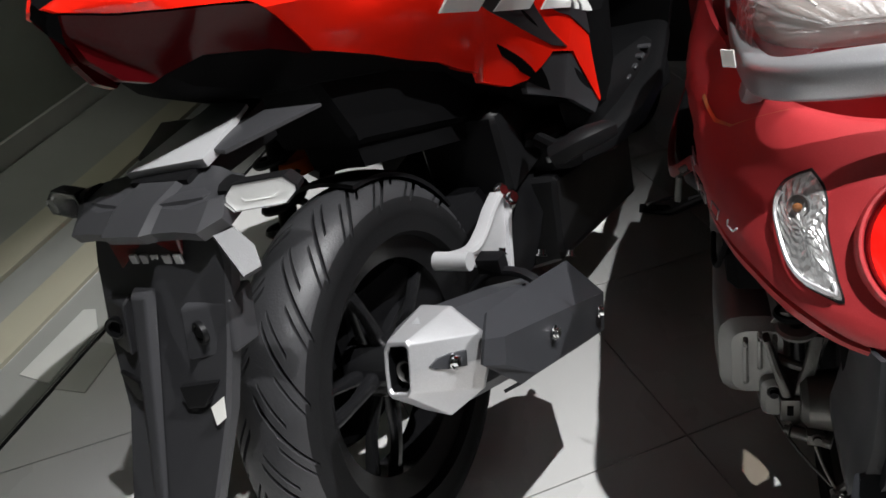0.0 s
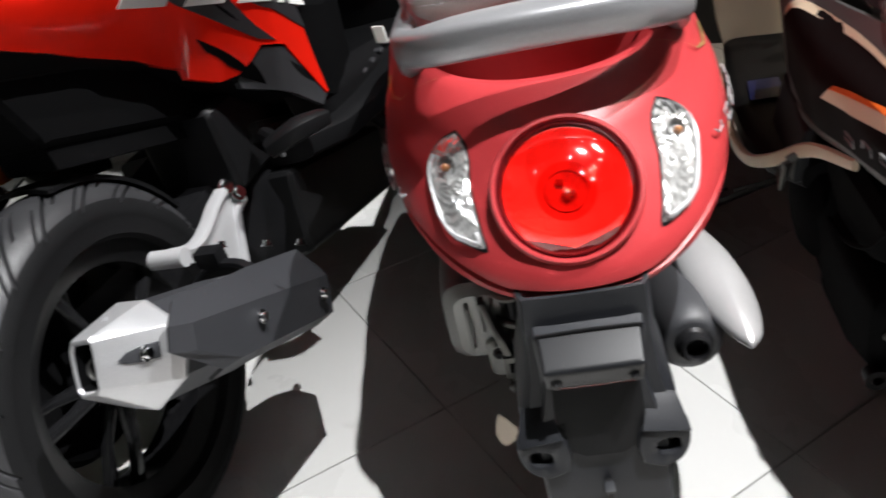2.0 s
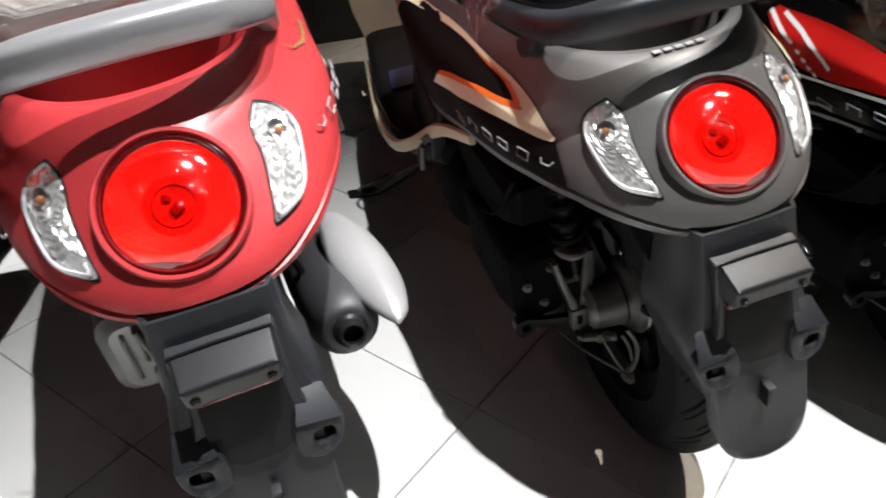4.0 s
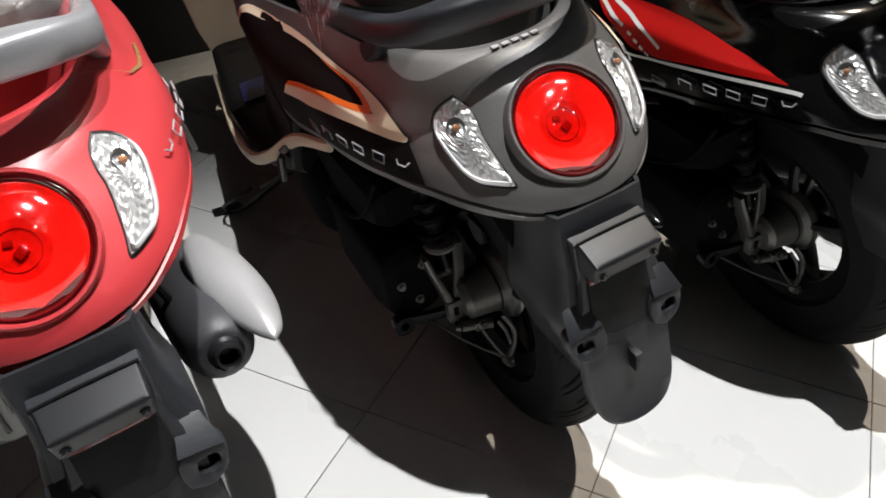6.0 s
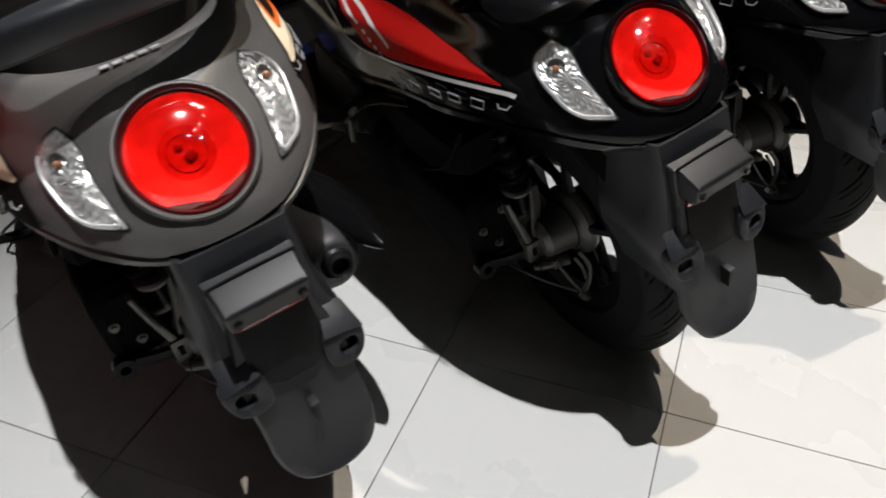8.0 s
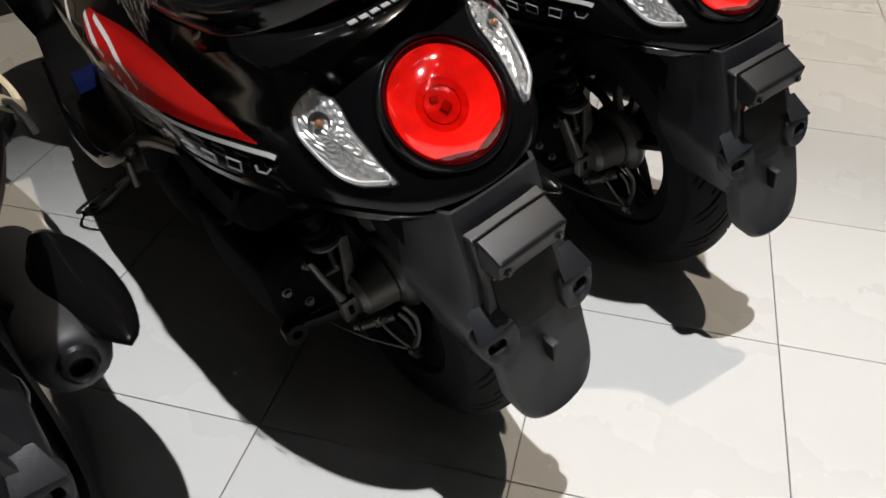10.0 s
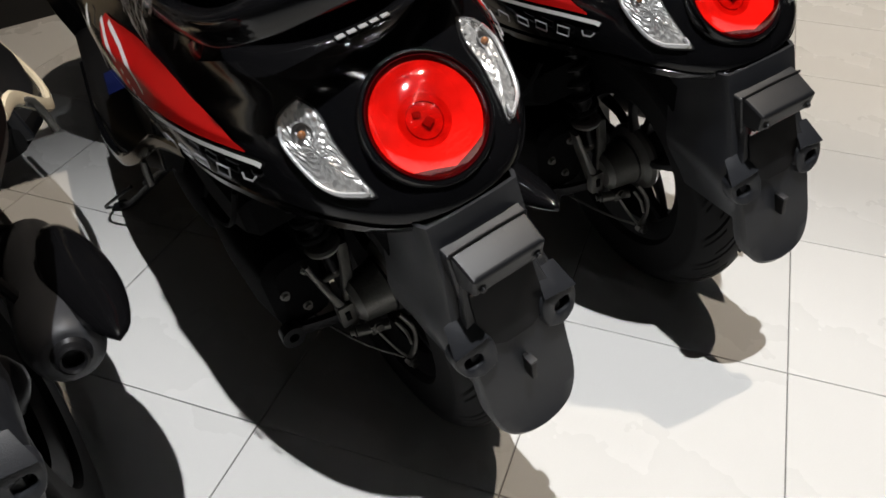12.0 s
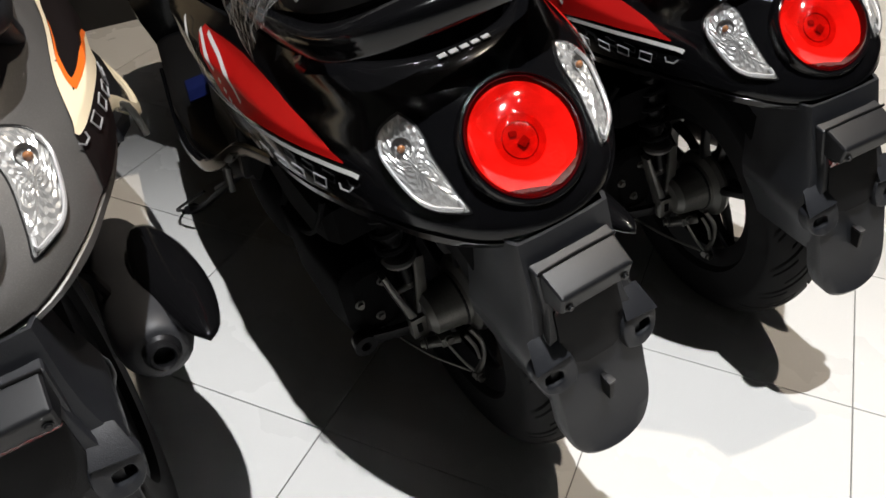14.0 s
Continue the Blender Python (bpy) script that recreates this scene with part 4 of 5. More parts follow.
def front_end(parent, shield_mat, paint, cover_mat):
    """Floorboard, leg shield, steering and front wheel."""
    board = part("floorboard", loft([[Vector((w * math.copysign(abs(math.cos(a)) ** .3, math.cos(a)), y, z + .028 * math.copysign(abs(math.sin(a)) ** .5, math.sin(a)))) for a in [2 * math.pi * k / 24 for k in range(24)]] for w, y, z in ((.19, .66, .36), (.225, .74, .345), (.24, .85, .335), (.235, 1.0, .332), (.21, 1.15, .332), (.19, 1.27, .335))]), BLACK_PLASTIC, parent, "black floorboard with trim")
    for s in (-1, 1):
        part("trim", sweep([(s * .19, .44, .512), (s * .205, .58, .462), (s * .232, .69, .385), (s * .246, .80, .330), (s * .244, .95, .312), (s * .205, 1.22, .312)], [.005, .007, .007, .007, .007, .005], [.008, .012, .012, .012, .012, .008], 8, power=.7), shield_mat, board)
        part("foot_peg", joined(sweep([(s * .20, .60, .44), (s * .226, .614, .43), (s * .235, .618, .372)], [.004, .004, .004], [.006, .006, .006], 8), sweep([(s * .215, .604, .436), (s * .232, .640, .40), (s * .236, .622, .374)], .0032, n=8)), CAST_GREY, board)
        part("side_cover", hull8([(s * .205, .66, .35), (s * .18, .66, .35), (s * .17, .66, .45), (s * .19, .66, .45), (s * .19, .88, .32), (s * .16, .88, .32), (s * .155, .86, .46), (s * .17, .86, .46)], .01, 3), cover_mat, board)
    part("tape", hull8([(-.205, .95, .3635), (-.14, .95, .3635), (-.13, 1.04, .361), (-.19, 1.04, .361), (-.205, .95, .3655), (-.14, .95, .3655), (-.13, 1.04, .363), (-.19, 1.04, .363)], .0005), BLUE, board, "blue protective tape")
    shield = part("leg_shield", loft([[Vector((x, y + .25 * x * x * 3, z)) for x in np.linspace(-w, w, 13)] + [Vector((x, y + .025 + .25 * x * x * 3, z)) for x in np.linspace(w, -w, 13)] for w, y, z in ((.185, 1.245, .335), (.20, 1.255, .40), (.21, 1.275, .52), (.21, 1.29, .64), (.18, 1.30, .76), (.12, 1.29, .84))]), shield_mat, parent, "painted leg shield")
    front = part("front_panel", loft([[Vector((x, y + .25 * x * x * 3, z)) for x in np.linspace(-w, w, 13)] + [Vector((x * .8, y + d, z)) for x in np.linspace(w, -w, 13)] for w, y, z, d in ((.10, 1.285, .40, .05), (.17, 1.30, .50, .10), (.18, 1.32, .64, .12), (.15, 1.325, .78, .09), (.10, 1.315, .86, .05))]), paint, parent)
    part("steering_column", sweep([(0, 1.28, .84), (0, 1.25, .98)], .03, n=12), BLACK_PLASTIC, parent)
    bar = part("handlebar", sweep([(-.33, 1.17, .99), (-.2, 1.22, 1.0), (0, 1.25, 1.0), (.2, 1.22, 1.0), (.33, 1.17, .99)], [.017, .016, .05, .016, .017], [.017, .016, .045, .016, .017], 12), BLACK_PLASTIC, parent)
    for s in (-1, 1):
        part("lever", sweep([(s * .15, 1.26, .99), (s * .25, 1.27, .985), (s * .34, 1.23, .98)], .006, n=8), DARK_METAL, bar)
    for s in (-1, 1):
        head = bmesh.new()
        bmesh.ops.create_uvsphere(head, u_segments=20, v_segments=12, radius=1)
        mirror = part("mirror", turned(head, Matrix.Translation((s * .275, 1.24, 1.185)) @ Matrix.Diagonal((.062, .016, .042, 1))), BLACK_PLASTIC, parent)
        part("stem", sweep([(s * .16, 1.235, 1.01), (s * .19, 1.23, 1.09), (s * .25, 1.235, 1.16)], .005, n=8), DARK_METAL, mirror)
    part("front_fork", joined(*[sweep([(s * .075, 1.36, .62), (s * .075, 1.537, .255)], .016, n=12, smooth=False) for s in (-1, 1)]), DARK_METAL, parent)
    part("front_fender", loft([[Vector((x, 1.537 + (r - .02 * (x / .07) ** 2) * math.cos(a), .255 + (r - .02 * (x / .07) ** 2) * math.sin(a))) for x in np.linspace(-.07, .07, 9) for r in (.285,)] + [Vector((x, 1.537 + (.278 - .02 * (x / .07) ** 2) * math.cos(a), .255 + (.278 - .02 * (x / .07) ** 2) * math.sin(a))) for x in np.linspace(.07, -.07, 9)] for a in [radians(d) for d in range(10, 171, 10)]]), paint, parent)
    wheel(parent, (0, 1.537, .255), .255, .095, .155, 5, DARK_METAL, RUBBER)


def side_stand(parent):
    stand = part("side_stand", sweep([(-.13, .86, .25), (-.20, .95, .16), (-.262, 1.04, .075), (-.295, 1.075, .062)], [.011, .010, .010, .014], [.008, .008, .008, .006], 10), DARK_METAL, parent)
    part("foot", turned(slab([(-.035, -.014), (.03, -.018), (.04, 0), (.03, .018), (-.035, .014)], lambda u, v, h: Vector((u, v, h)), .006, .002), Matrix.Translation((-.30, 1.08, .0545)) @ Matrix.Rotation(radians(10), 4, "Y")), DARK_METAL, stand)
    part("spring", sweep([(-.15, .84, .25), (-.22, 1.0, .13)], .006, n=8), DARK_METAL, stand)
    part("tang", sweep([(-.295, 1.075, .062), (-.31, 1.02, .11), (-.25, .95, .17)], .0035, n=6), DARK_METAL, stand)


def emblem(parent, sign):
    """Six small raised chrome shapes in a row along the cowl's lower side."""
    for k in range(6):
        y = (.200, .238, .278, .318, .368, .430)[k]
        z = lerp([(.20, .602), (.24, .600), (.28, .596), (.32, .590), (.37, .580), (.45, .553)], y) + (.018 if sign > 0 else 0)
        a, h = lerp([(.2, .009), (.43, .014)], y), .0056
        loop = [(y - a, z - h), (y - a, z + h), (y + a, z + h), (y + a, z - h)]
        if k == 0:
            loop = [(y - a, z + h), (y - a * .6, z), (y + a * .6, z), (y + a, z + h)]
        bm = sweep([on_side(u, v, .0068, sign) for u, v in (loop if k in (0, 4) else loop + loop[:1])], .0011, n=6, smooth=False)
        part("emblem_bar", bm, MARK_SILVER, parent)


def scooter(m, paint, rail_mat, seat_mat, shield_mat, muffler_mat, case_mat, inner_mat, label, livery):
    s = thing("motor_scooter", m, label, "scooter", "row of parked scooters")
    part("tail_cowl", cowl_mesh(), paint, s, sharp=50)
    under_tray(s)
    tail_lamp(s, paint)
    for sg in (-1, 1):
        turn_signal(s, sg)
        emblem(s, sg)
    seat_skirt(s, paint)
    grab_rail(s, rail_mat)
    seat(s, seat_mat, .252 if seat_mat is SEAT_BEIGE else .37)
    plate_light(s)
    mud_flap(s)
    wheel(s, AXLE, .255, .108, .155, 5, DARK_METAL, RUBBER)
    rear_shock(s)
    rear_brake(s)
    engine(s, case_mat)
    muffler_left_out(s, muffler_mat)
    side_stand(s)
    front_end(s, shield_mat, paint, inner_mat)
    livery(s)
    return s


def livery_plain(s):
    part("paper_tag", hull8([(-.172, .285, .742), (-.160, .280, .742), (-.162, .282, .760), (-.174, .287, .760), (-.171, .286, .742), (-.159, .281, .742), (-.161, .283, .760), (-.173, .288, .760)]), LABEL_WHITE, s, "small white paper tag")
    for sg in (-1, 1):
        part("gold_line", decal([(.25, .706), (.27, .690), (.30, .668), (.34, .656), (.42, .650)], [(.253, .704), (.274, .687), (.303, .664), (.34, .652), (.42, .646)], sg), GOLD, s)


def eased(line):
    """A line of (y, z) with its corners rounded."""
    return [(p.x, p.z) for p in smooth_path([(y, 0, z) for y, z in line], 4)]


def livery_orange(s):
    tail_mark(s)
    film_drape(s)
    for sg in (-1, 1):
        outer = eased([(.203, .631), (.245, .649), (.272, .658), (.326, .669), (.428, .673), (.549, .671), (.705, .649), (.76, .618)])
        inner = eased([(.204, .627), (.243, .640), (.270, .645), (.322, .662), (.420, .6655), (.545, .661), (.702, .639), (.76, .604)])
        part("dark_panel", decal([(.170, .586)] + outer, [(.170, .583), (.25, .578), (.33, .562), (.42, .540), (.56, .508), (.66, .490), (.78, .500)], sg, .0030), BROWN_DECAL, s)
        part("cream_strip", decal(outer, inner, sg, .0036), CREAM, s)
        part("cream_arm", decal(eased([(.203, .630), (.240, .644), (.268, .643), (.300, .639), (.368, .632), (.430, .618), (.499, .601)]), eased([(.205, .6265), (.222, .6250), (.250, .6250), (.297, .6225), (.365, .612), (.430, .597), (.535, .571)]), sg, .0040), CREAM, s)
        part("orange_edge", decal(eased([(.267, .642), (.273, .649), (.298, .658), (.328, .6635), (.404, .6665)]), eased([(.283, .645), (.289, .650), (.306, .6555), (.332, .6605), (.404, .6655)]), sg, .0046), ORANGE, s)
        part("orange_arm", decal(eased([(.284, .647), (.310, .644), (.365, .639), (.430, .626), (.487, .611)]), eased([(.267, .642), (.300, .639), (.366, .632), (.430, .618), (.499, .601)]), sg, .0046), ORANGE, s)



def band(line, half, sign, out, rise=1.0):
    """A narrow stripe along a line of (y, z)."""
    up, low = [], []
    for i, (y, z) in enumerate(line):
        (ya, za), (yb, zb) = line[max(0, i - 1)], line[min(len(line) - 1, i + 1)]
        d = math.hypot(yb - ya, zb - za)
        ny, nz = -(zb - za) / d * half, (yb - ya) / d * half
        up.append((y + ny, z + nz))
        low.append((y - ny, z - nz))
    return decal(up, low, sign, out, 6 * len(line), 3)


def livery_red(s):
    tail_mark(s)
    film_drape(s)
    for sg in (-1, 1):
        part("red_panel", decal(eased([(.213, .628), (.261, .645), (.321, .656), (.382, .666), (.434, .668), (.50, .667), (.58, .662)]), eased([(.212, .626), (.261, .6255), (.347, .617), (.430, .602), (.488, .599), (.522, .614), (.592, .648)]), sg, .0030), RED_DECAL, s)
        part("white_line", band(eased([(.190, .617), (.206, .619), (.261, .6185), (.348, .610), (.42, .598), (.482, .586), (.515, .584), (.545, .591), (.574, .606), (.612, .628), (.66, .648)]), .0026, sg, .0036), WHITE_DECAL, s)
        part("white_bar", band([(.430, .617), (.470, .634), (.512, .648), (.560, .659)], .0030, sg, .0040), WHITE_DECAL, s)
        part("white_bar", band([(.515, .628), (.548, .640), (.590, .654)], .0030, sg, .0040), WHITE_DECAL, s)
        for k, (y, z) in enumerate(((.497, .620), (.482, .612), (.468, .605), (.455, .599))):
            part("white_letter_bar", decal([(y + .005, z + .004), (y - .004, z + .001)], [(y + .007 - .001 * k, z - .001), (y - .001 - .001 * k, z - .004)], sg, .0040, 3, 3), WHITE_DECAL, s)



LEAN = -10.1
scooter(pose(.693, .682, 0, 0, LEAN, -6.9), MATT_RED, RAIL_SILVER, SEAT_BEIGE, MATT_RED, SHIELD_SILVER, ALLOY, BLACK_PLASTIC, "matt red scooter with silver grab rail and round tail lamp", livery_plain)
scooter(pose(1.256, .576, 0, 0, LEAN, -9.3), MATT_GREY, GREY_PLASTIC, SEAT_VINYL, CREAM, GLOSS_BLACK, SHADED_BLACK, GREY_PLASTIC, "matt grey scooter with cream and orange side stripes", livery_orange)
black = scooter(pose(1.812, .410, 0, 0, LEAN - 1.4, -8.7), GLOSS_BLACK, GLOSS_BLACK, SEAT_VINYL, GLOSS_BLACK, GLOSS_BLACK, SHADED_BLACK, BLACK_PLASTIC, "glossy black scooter with red and white side panel", livery_red)
copy_thing(black, pose(2.316, .379, 0, 0, LEAN - .5, -14.2))

# ---- the sharp-tailed red scooter ----
# Local axes as above, from the rear tyre's contact.
SPINE = [  # y: top z, top half width, ridge z, ridge half width, bottom z, bottom half width
    (-.232, .852, .006, .846, .012, .838, .004),
    (-.195, .866, .040, .838, .050, .795, .020),
    (-.14, .872, .068, .812, .086, .738, .040),
    (-.07, .872, .088, .785, .116, .700, .060),
    (.03, .868, .100, .752, .134, .668, .075),
    (.15, .858, .110, .722, .156, .630, .085),
    (.25, .848, .118, .690, .190, .585, .110),
    (.38, .825, .125, .610, .226, .470, .185),
    (.50, .790, .120, .560, .212, .410, .200),
    (.60, .750, .112, .530, .196, .370, .186),
    (.70, .700, .100, .540, .180, .350, .160),
]


def spine(y):
    return [lerp([(row[0], row[k]) for row in SPINE], y) for k in range(1, 7)]


def flank(y, z):
    zt, wt, zm, wm, zb, wb = spine(y)
    return lerp([(zb, wb), (zm, wm), (zt, wt)], z)


def flank_sheet(upper, lower, sign, out, cols=24, rows=6):
    bm = bmesh.new()
    def at(line, f):
        k = f * (len(line) - 1)
        i = min(int(k), len(line) - 2)
        t = k - i
        return line[i][0] * (1 - t) + line[i + 1][0] * t, line[i][1] * (1 - t) + line[i + 1][1] * t
    cols = 6 * (len(upper) - 1)
    front, rear = [], []
    for c in range(cols + 1):
        (ya, za), (yb, zb) = at(upper, c / cols), at(lower, c / cols)
        f, r = [], []
        for k in range(rows + 1):
            g = k / rows
            y, z = ya + (yb - ya) * g, za + (zb - za) * g
            x = flank(y, z)
            f.append(bm.verts.new((sign * (x + out), y, z)))
            r.append(bm.verts.new((sign * (x - .006), y, z)))
        front.append(f)
        rear.append(r)
    for grid in (front, rear):
        for a, b in zip(grid, grid[1:]):
            for k in range(rows):
                bm.faces.new((a[k], a[k + 1], b[k + 1], b[k]))
    for k in (0, rows):
        for c in range(cols):
            bm.faces.new((front[c][k], front[c + 1][k], rear[c + 1][k], rear[c][k]))
    for c in (0, cols):
        for k in range(rows):
            bm.faces.new((front[c][k], front[c][k + 1], rear[c][k + 1], rear[c][k]))
    return bm


def sport_scooter(m):
    s = thing("motor_scooter", m, "glossy red sport scooter with black trim and silver-tipped muffler", "scooter", "row of parked scooters")
    rings = []
    for y, zt, wt, zm, wm, zb, wb in SPINE:
        half = [(0, zt + .006), (wt * .7, zt + .003), (wt, zt), (wt * .45 + wm * .55, zt * .45 + zm * .55), (wm, zm), (wm * .5 + wb * .5, zm * .5 + zb * .5), (wb, zb), (wb * .5, zb - .006)]
        rings.append([Vector((x, y, z)) for x, z in half] + [Vector((0, y, zb - .008))] + [Vector((-x, y, z)) for x, z in half[:0:-1]])
    body = part("body_shell", loft(rings), SHADED_BLACK, s, "black plastic under-body", sharp=25)
    for sg in (-1, 1):
        part("red_panel", flank_sheet([(-.15, .853), (0, .846), (.15, .835), (.22, .82), (.26, .80), (.30, .77), (.34, .74), (.38, .70), (.41, .66), (.451, .593), (.468, .537), (.493, .421)],
                                      [(-.016, .718), (.084, .672), (.207, .610), (.268, .568), (.269, .553), (.305, .528), (.328, .526), (.345, .539), (.358, .553), (.403, .534), (.450, .475), (.490, .416)], sg, .005), GLOSS_RED, s, "glossy red side panel")
        part("red_strip", flank_sheet([(-.232, .852), (-.19, .866), (-.15, .866), (-.12, .862)], [(-.228, .846), (-.194, .829), (-.157, .816), (-.095, .797)], sg, .006), GLOSS_RED, s)
        part("tail_lens", flank_sheet([(-.226, .843), (-.194, .827), (-.157, .814), (-.123, .804), (-.090, .792), (-.019, .719)], [(-.218, .800), (-.200, .772), (-.176, .758), (-.135, .765), (-.075, .744), (-.021, .717)], sg, .004), DARK_LENS, s, "dark red tail lamp lens")
        part("dark_stripe", flank_sheet([(.28, .70), (.317, .632), (.35, .585), (.379, .550)], [(.20, .70), (.227, .676), (.290, .622), (.355, .563)], sg, .0065), BLACK_DECAL, s)
        part("dark_stripe", flank_sheet([(.36, .66), (.41, .63), (.452, .585), (.470, .538)], [(.34, .622), (.363, .604), (.41, .575), (.468, .535)], sg, .0065), BLACK_DECAL, s)
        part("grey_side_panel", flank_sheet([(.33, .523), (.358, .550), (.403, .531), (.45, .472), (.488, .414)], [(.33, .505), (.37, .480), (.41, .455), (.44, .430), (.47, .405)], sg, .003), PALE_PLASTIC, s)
        for y, w, h in ((.172, .062, .027), (.258, .050, .020), (.328, .050, .019), (.398, .018, .018), (.436, .052, .018)):
            z = .686 - .385 * (y - .165)
            part("white_letter_bar", flank_sheet([(y + .010, z + h), (y + .010 + w, z + h - .36 * w)], [(y, z), (y + w, z - .36 * w)], sg, .008, rows=3), WHITE_DECAL, s)
    part("seat", loft([[Vector((w * math.cos(a), y, z + h * math.sin(a))) for a in [2 * math.pi * k / 20 for k in range(20)]] for y, w, z, h in ((-.12, .05, .875, .01), (-.05, .09, .885, .03), (.15, .12, .88, .045), (.35, .13, .85, .045), (.6, .11, .80, .05), (.7, .06, .77, .03))]), SEAT_VINYL, s)
    # wheel, hugger
    wheel(s, (0, 0, .262), .262, .118, .180, 5, WHEEL_BLACK, RUBBER_LIT, cuts=40)
    part("hugger", loft([[Vector((x, (.272 - 3 * (x + .01) ** 2) * math.cos(a), .262 + (.272 - 3 * (x + .01) ** 2) * math.sin(a))) for x in np.linspace(-.07, .034, 7)] + [Vector((x, (.266 - 3 * (x + .01) ** 2) * math.cos(a), .262 + (.266 - 3 * (x + .01) ** 2) * math.sin(a))) for x in np.linspace(.034, -.07, 7)] for a in [radians(d) for d in range(16, 83, 6)]]), BLACK_PLASTIC, s, "black hugger over the rear tyre")
    part("gear_case", turned(lathe([(-.062, .0), (-.062, .125), (-.075, .135), (-.105, .130), (-.115, .09), (-.118, .0)], 40), Matrix.Translation((0, .01, .262))), SHADED_BLACK, s, "black gear case beside the wheel")
    # exhaust: a frame along the pipe, s to the rear, u outwards, v up
    pipe_o, pipe_s, pipe_u, pipe_v = Vector((.2055, -.10, .387)), Vector((-.030, -.895, .445)), Vector((1, -.027, .013)), Vector((0, .445, .895))
    def pipe(s_, u, v):
        return pipe_o + pipe_s * s_ + pipe_u * u + pipe_v * v
    rim = [(-.011, .047), (.030, .019), (.037, -.008), (.027, -.044), (-.017, -.079), (-.052, -.076), (-.085, -.052), (-.092, -.012), (-.086, .018), (-.048, .047)]
    mouth = [(-.015, .026), (-.0115, .020), (-.0115, -.008), (-.0125, -.031), (-.017, -.037), (-.040, -.040), (-.045, -.034), (-.0465, -.010), (-.046, .014), (-.041, .024)]
    def scaled(ring, k, s_, cu=-.029, cv=-.008):
        return [pipe(s_, cu + (u - cu) * k, cv + (v - cv) * k) for u, v in ring]
    bm = loft([scaled(rim, .93, -.014), scaled(rim, .99, -.010), scaled(rim, 1.0, -.004), scaled(mouth, 1.0, .073), scaled(mouth, .94, .0765), scaled(mouth, .82, .0765), scaled(mouth, .76, .073), scaled(mouth, .72, .02)])
    bmesh.ops.bevel(bm, geom=bm.edges[:], offset=.0016, segments=2, affect="EDGES", profile=.7)
    can = part("muffler", loft([scaled(rim, .92, -.012, -.029, -.016), scaled(rim, .94, -.15, -.03, -.012), scaled(rim, .84, -.27, -.03, -.006), scaled(rim, .5, -.33, -.03, 0), scaled(rim, .2, -.35, -.03, 0)]), SHIELD_GREY, s, "dark grey muffler with a silver end cap", sharp=25)
    part("end_cap", bm, CAP_SILVER, can, "silver faceted muffler end cap", sharp=30)
    part("outlet_liner", loft([scaled(mouth, .745, .0735), scaled(mouth, .735, .034)], caps=False), DARK_METAL, can)
    part("outlet_floor", loft([scaled(mouth, .75, .034), scaled(mouth, .75, .030)]), DARK_METAL, can)
    q = pipe_s.to_track_quat("Z", "Y").to_matrix().to_4x4()
    part("outlet", turned(lathe([(-.02, .0095), (.016, .0095), (.018, .0115), (.016, .0135), (-.02, .0135)], 20, axis="z"), Matrix.Translation(pipe(.046, -.028, -.012)) @ q), DARK_ALLOY, can)
    def cheek(a, v, h):
        return pipe(a, .0355 - .640 * a + h * .84, v) + pipe_s * (h * .54)
    # slightly raised dark slab, colouring in the shade of a hollow around the bolt
    part("cap_recess_shade", slab([(.058, -.006), (.050, .001), (.036, .0045), (.020, .005), (.020, -.012), (.040, -.012), (.052, -.010)], lambda a, v, h: cheek(a, v, h - .004), .0052, .0006), SHIELD_GREY, can)
    part("cap_mark", slab([(-.060, .050), (-.045, .052), (-.055, .022)], lambda a, u, h: pipe(.036 + .35 * (u - .036), a + .026, .0365 - .28 * (u - .036) + h), .0012), MARK_SILVER, can)
    bm = bmesh.new()
    def shield_face(*pts):
        bm.faces.new([bm.verts.new(pipe(*p)) for p in pts])
    top_r, top_m, top_f = (.022, .052, .048), (-.15, .028, .056), (-.325, -.008, .055)
    r0, r1, r2, e0, e1 = (.044, .060, .024), (.018, .069, .022), (-.270, .068, .020), (-.290, .058, -.004), (-.282, .062, -.034)
    b0, b1, k0, k1 = (-.055, .069, -.036), (-.021, .066, -.040), (.047, .058, -.003), (.018, .069, -.008)
    shield_face(top_r, top_m, (-.12, .0687, .0213), r1, r0)
    shield_face(top_m, top_f, r2, (-.12, .0687, .0213))
    shield_face(top_f, (-.34, .02, .02), e0, r2)
    shield_face(r1, (-.12, .0687, .0213), r2, e0, e1, b0, k1)
    shield_face(r0, r1, k1, k0)
    shield_face(k0, k1, b0, b1)
    shield_face(b1, b0, (-.06, .045, -.052), (-.03, .04, -.055))
    shield_face(b0, e1, (-.27, .04, -.050), (-.06, .045, -.052))
    bmesh.ops.remove_doubles(bm, verts=bm.verts, dist=1e-5)
    bmesh.ops.recalc_face_normals(bm, faces=bm.faces)
    bmesh.ops.solidify(bm, geom=bm.faces[:], thickness=.004)
    part("heat_shield", bm, SHIELD_GREY, can, "dark grey folded heat shield", sharp=15)
    for at in ((-.103, .070, 0), (-.248, .070, -.002), (.034, .0145, -.004)):
        part("bolt", bolt(pipe(*at), pipe_u - pipe_s * .1, .0062, .007), CHROME, can)
    part("clamp", joined(sweep([pipe(-.19, -.09, .03), pipe(-.19, -.06, .056), pipe(-.19, -.01, .056), pipe(-.19, .03, .03)], .007, .005, 8, power=.6), turned(block((-.018, -.012, -.010), (.018, .012, .014), .004), Matrix.Translation(pipe(-.19, -.055, .068)))), DARK_METAL, can)
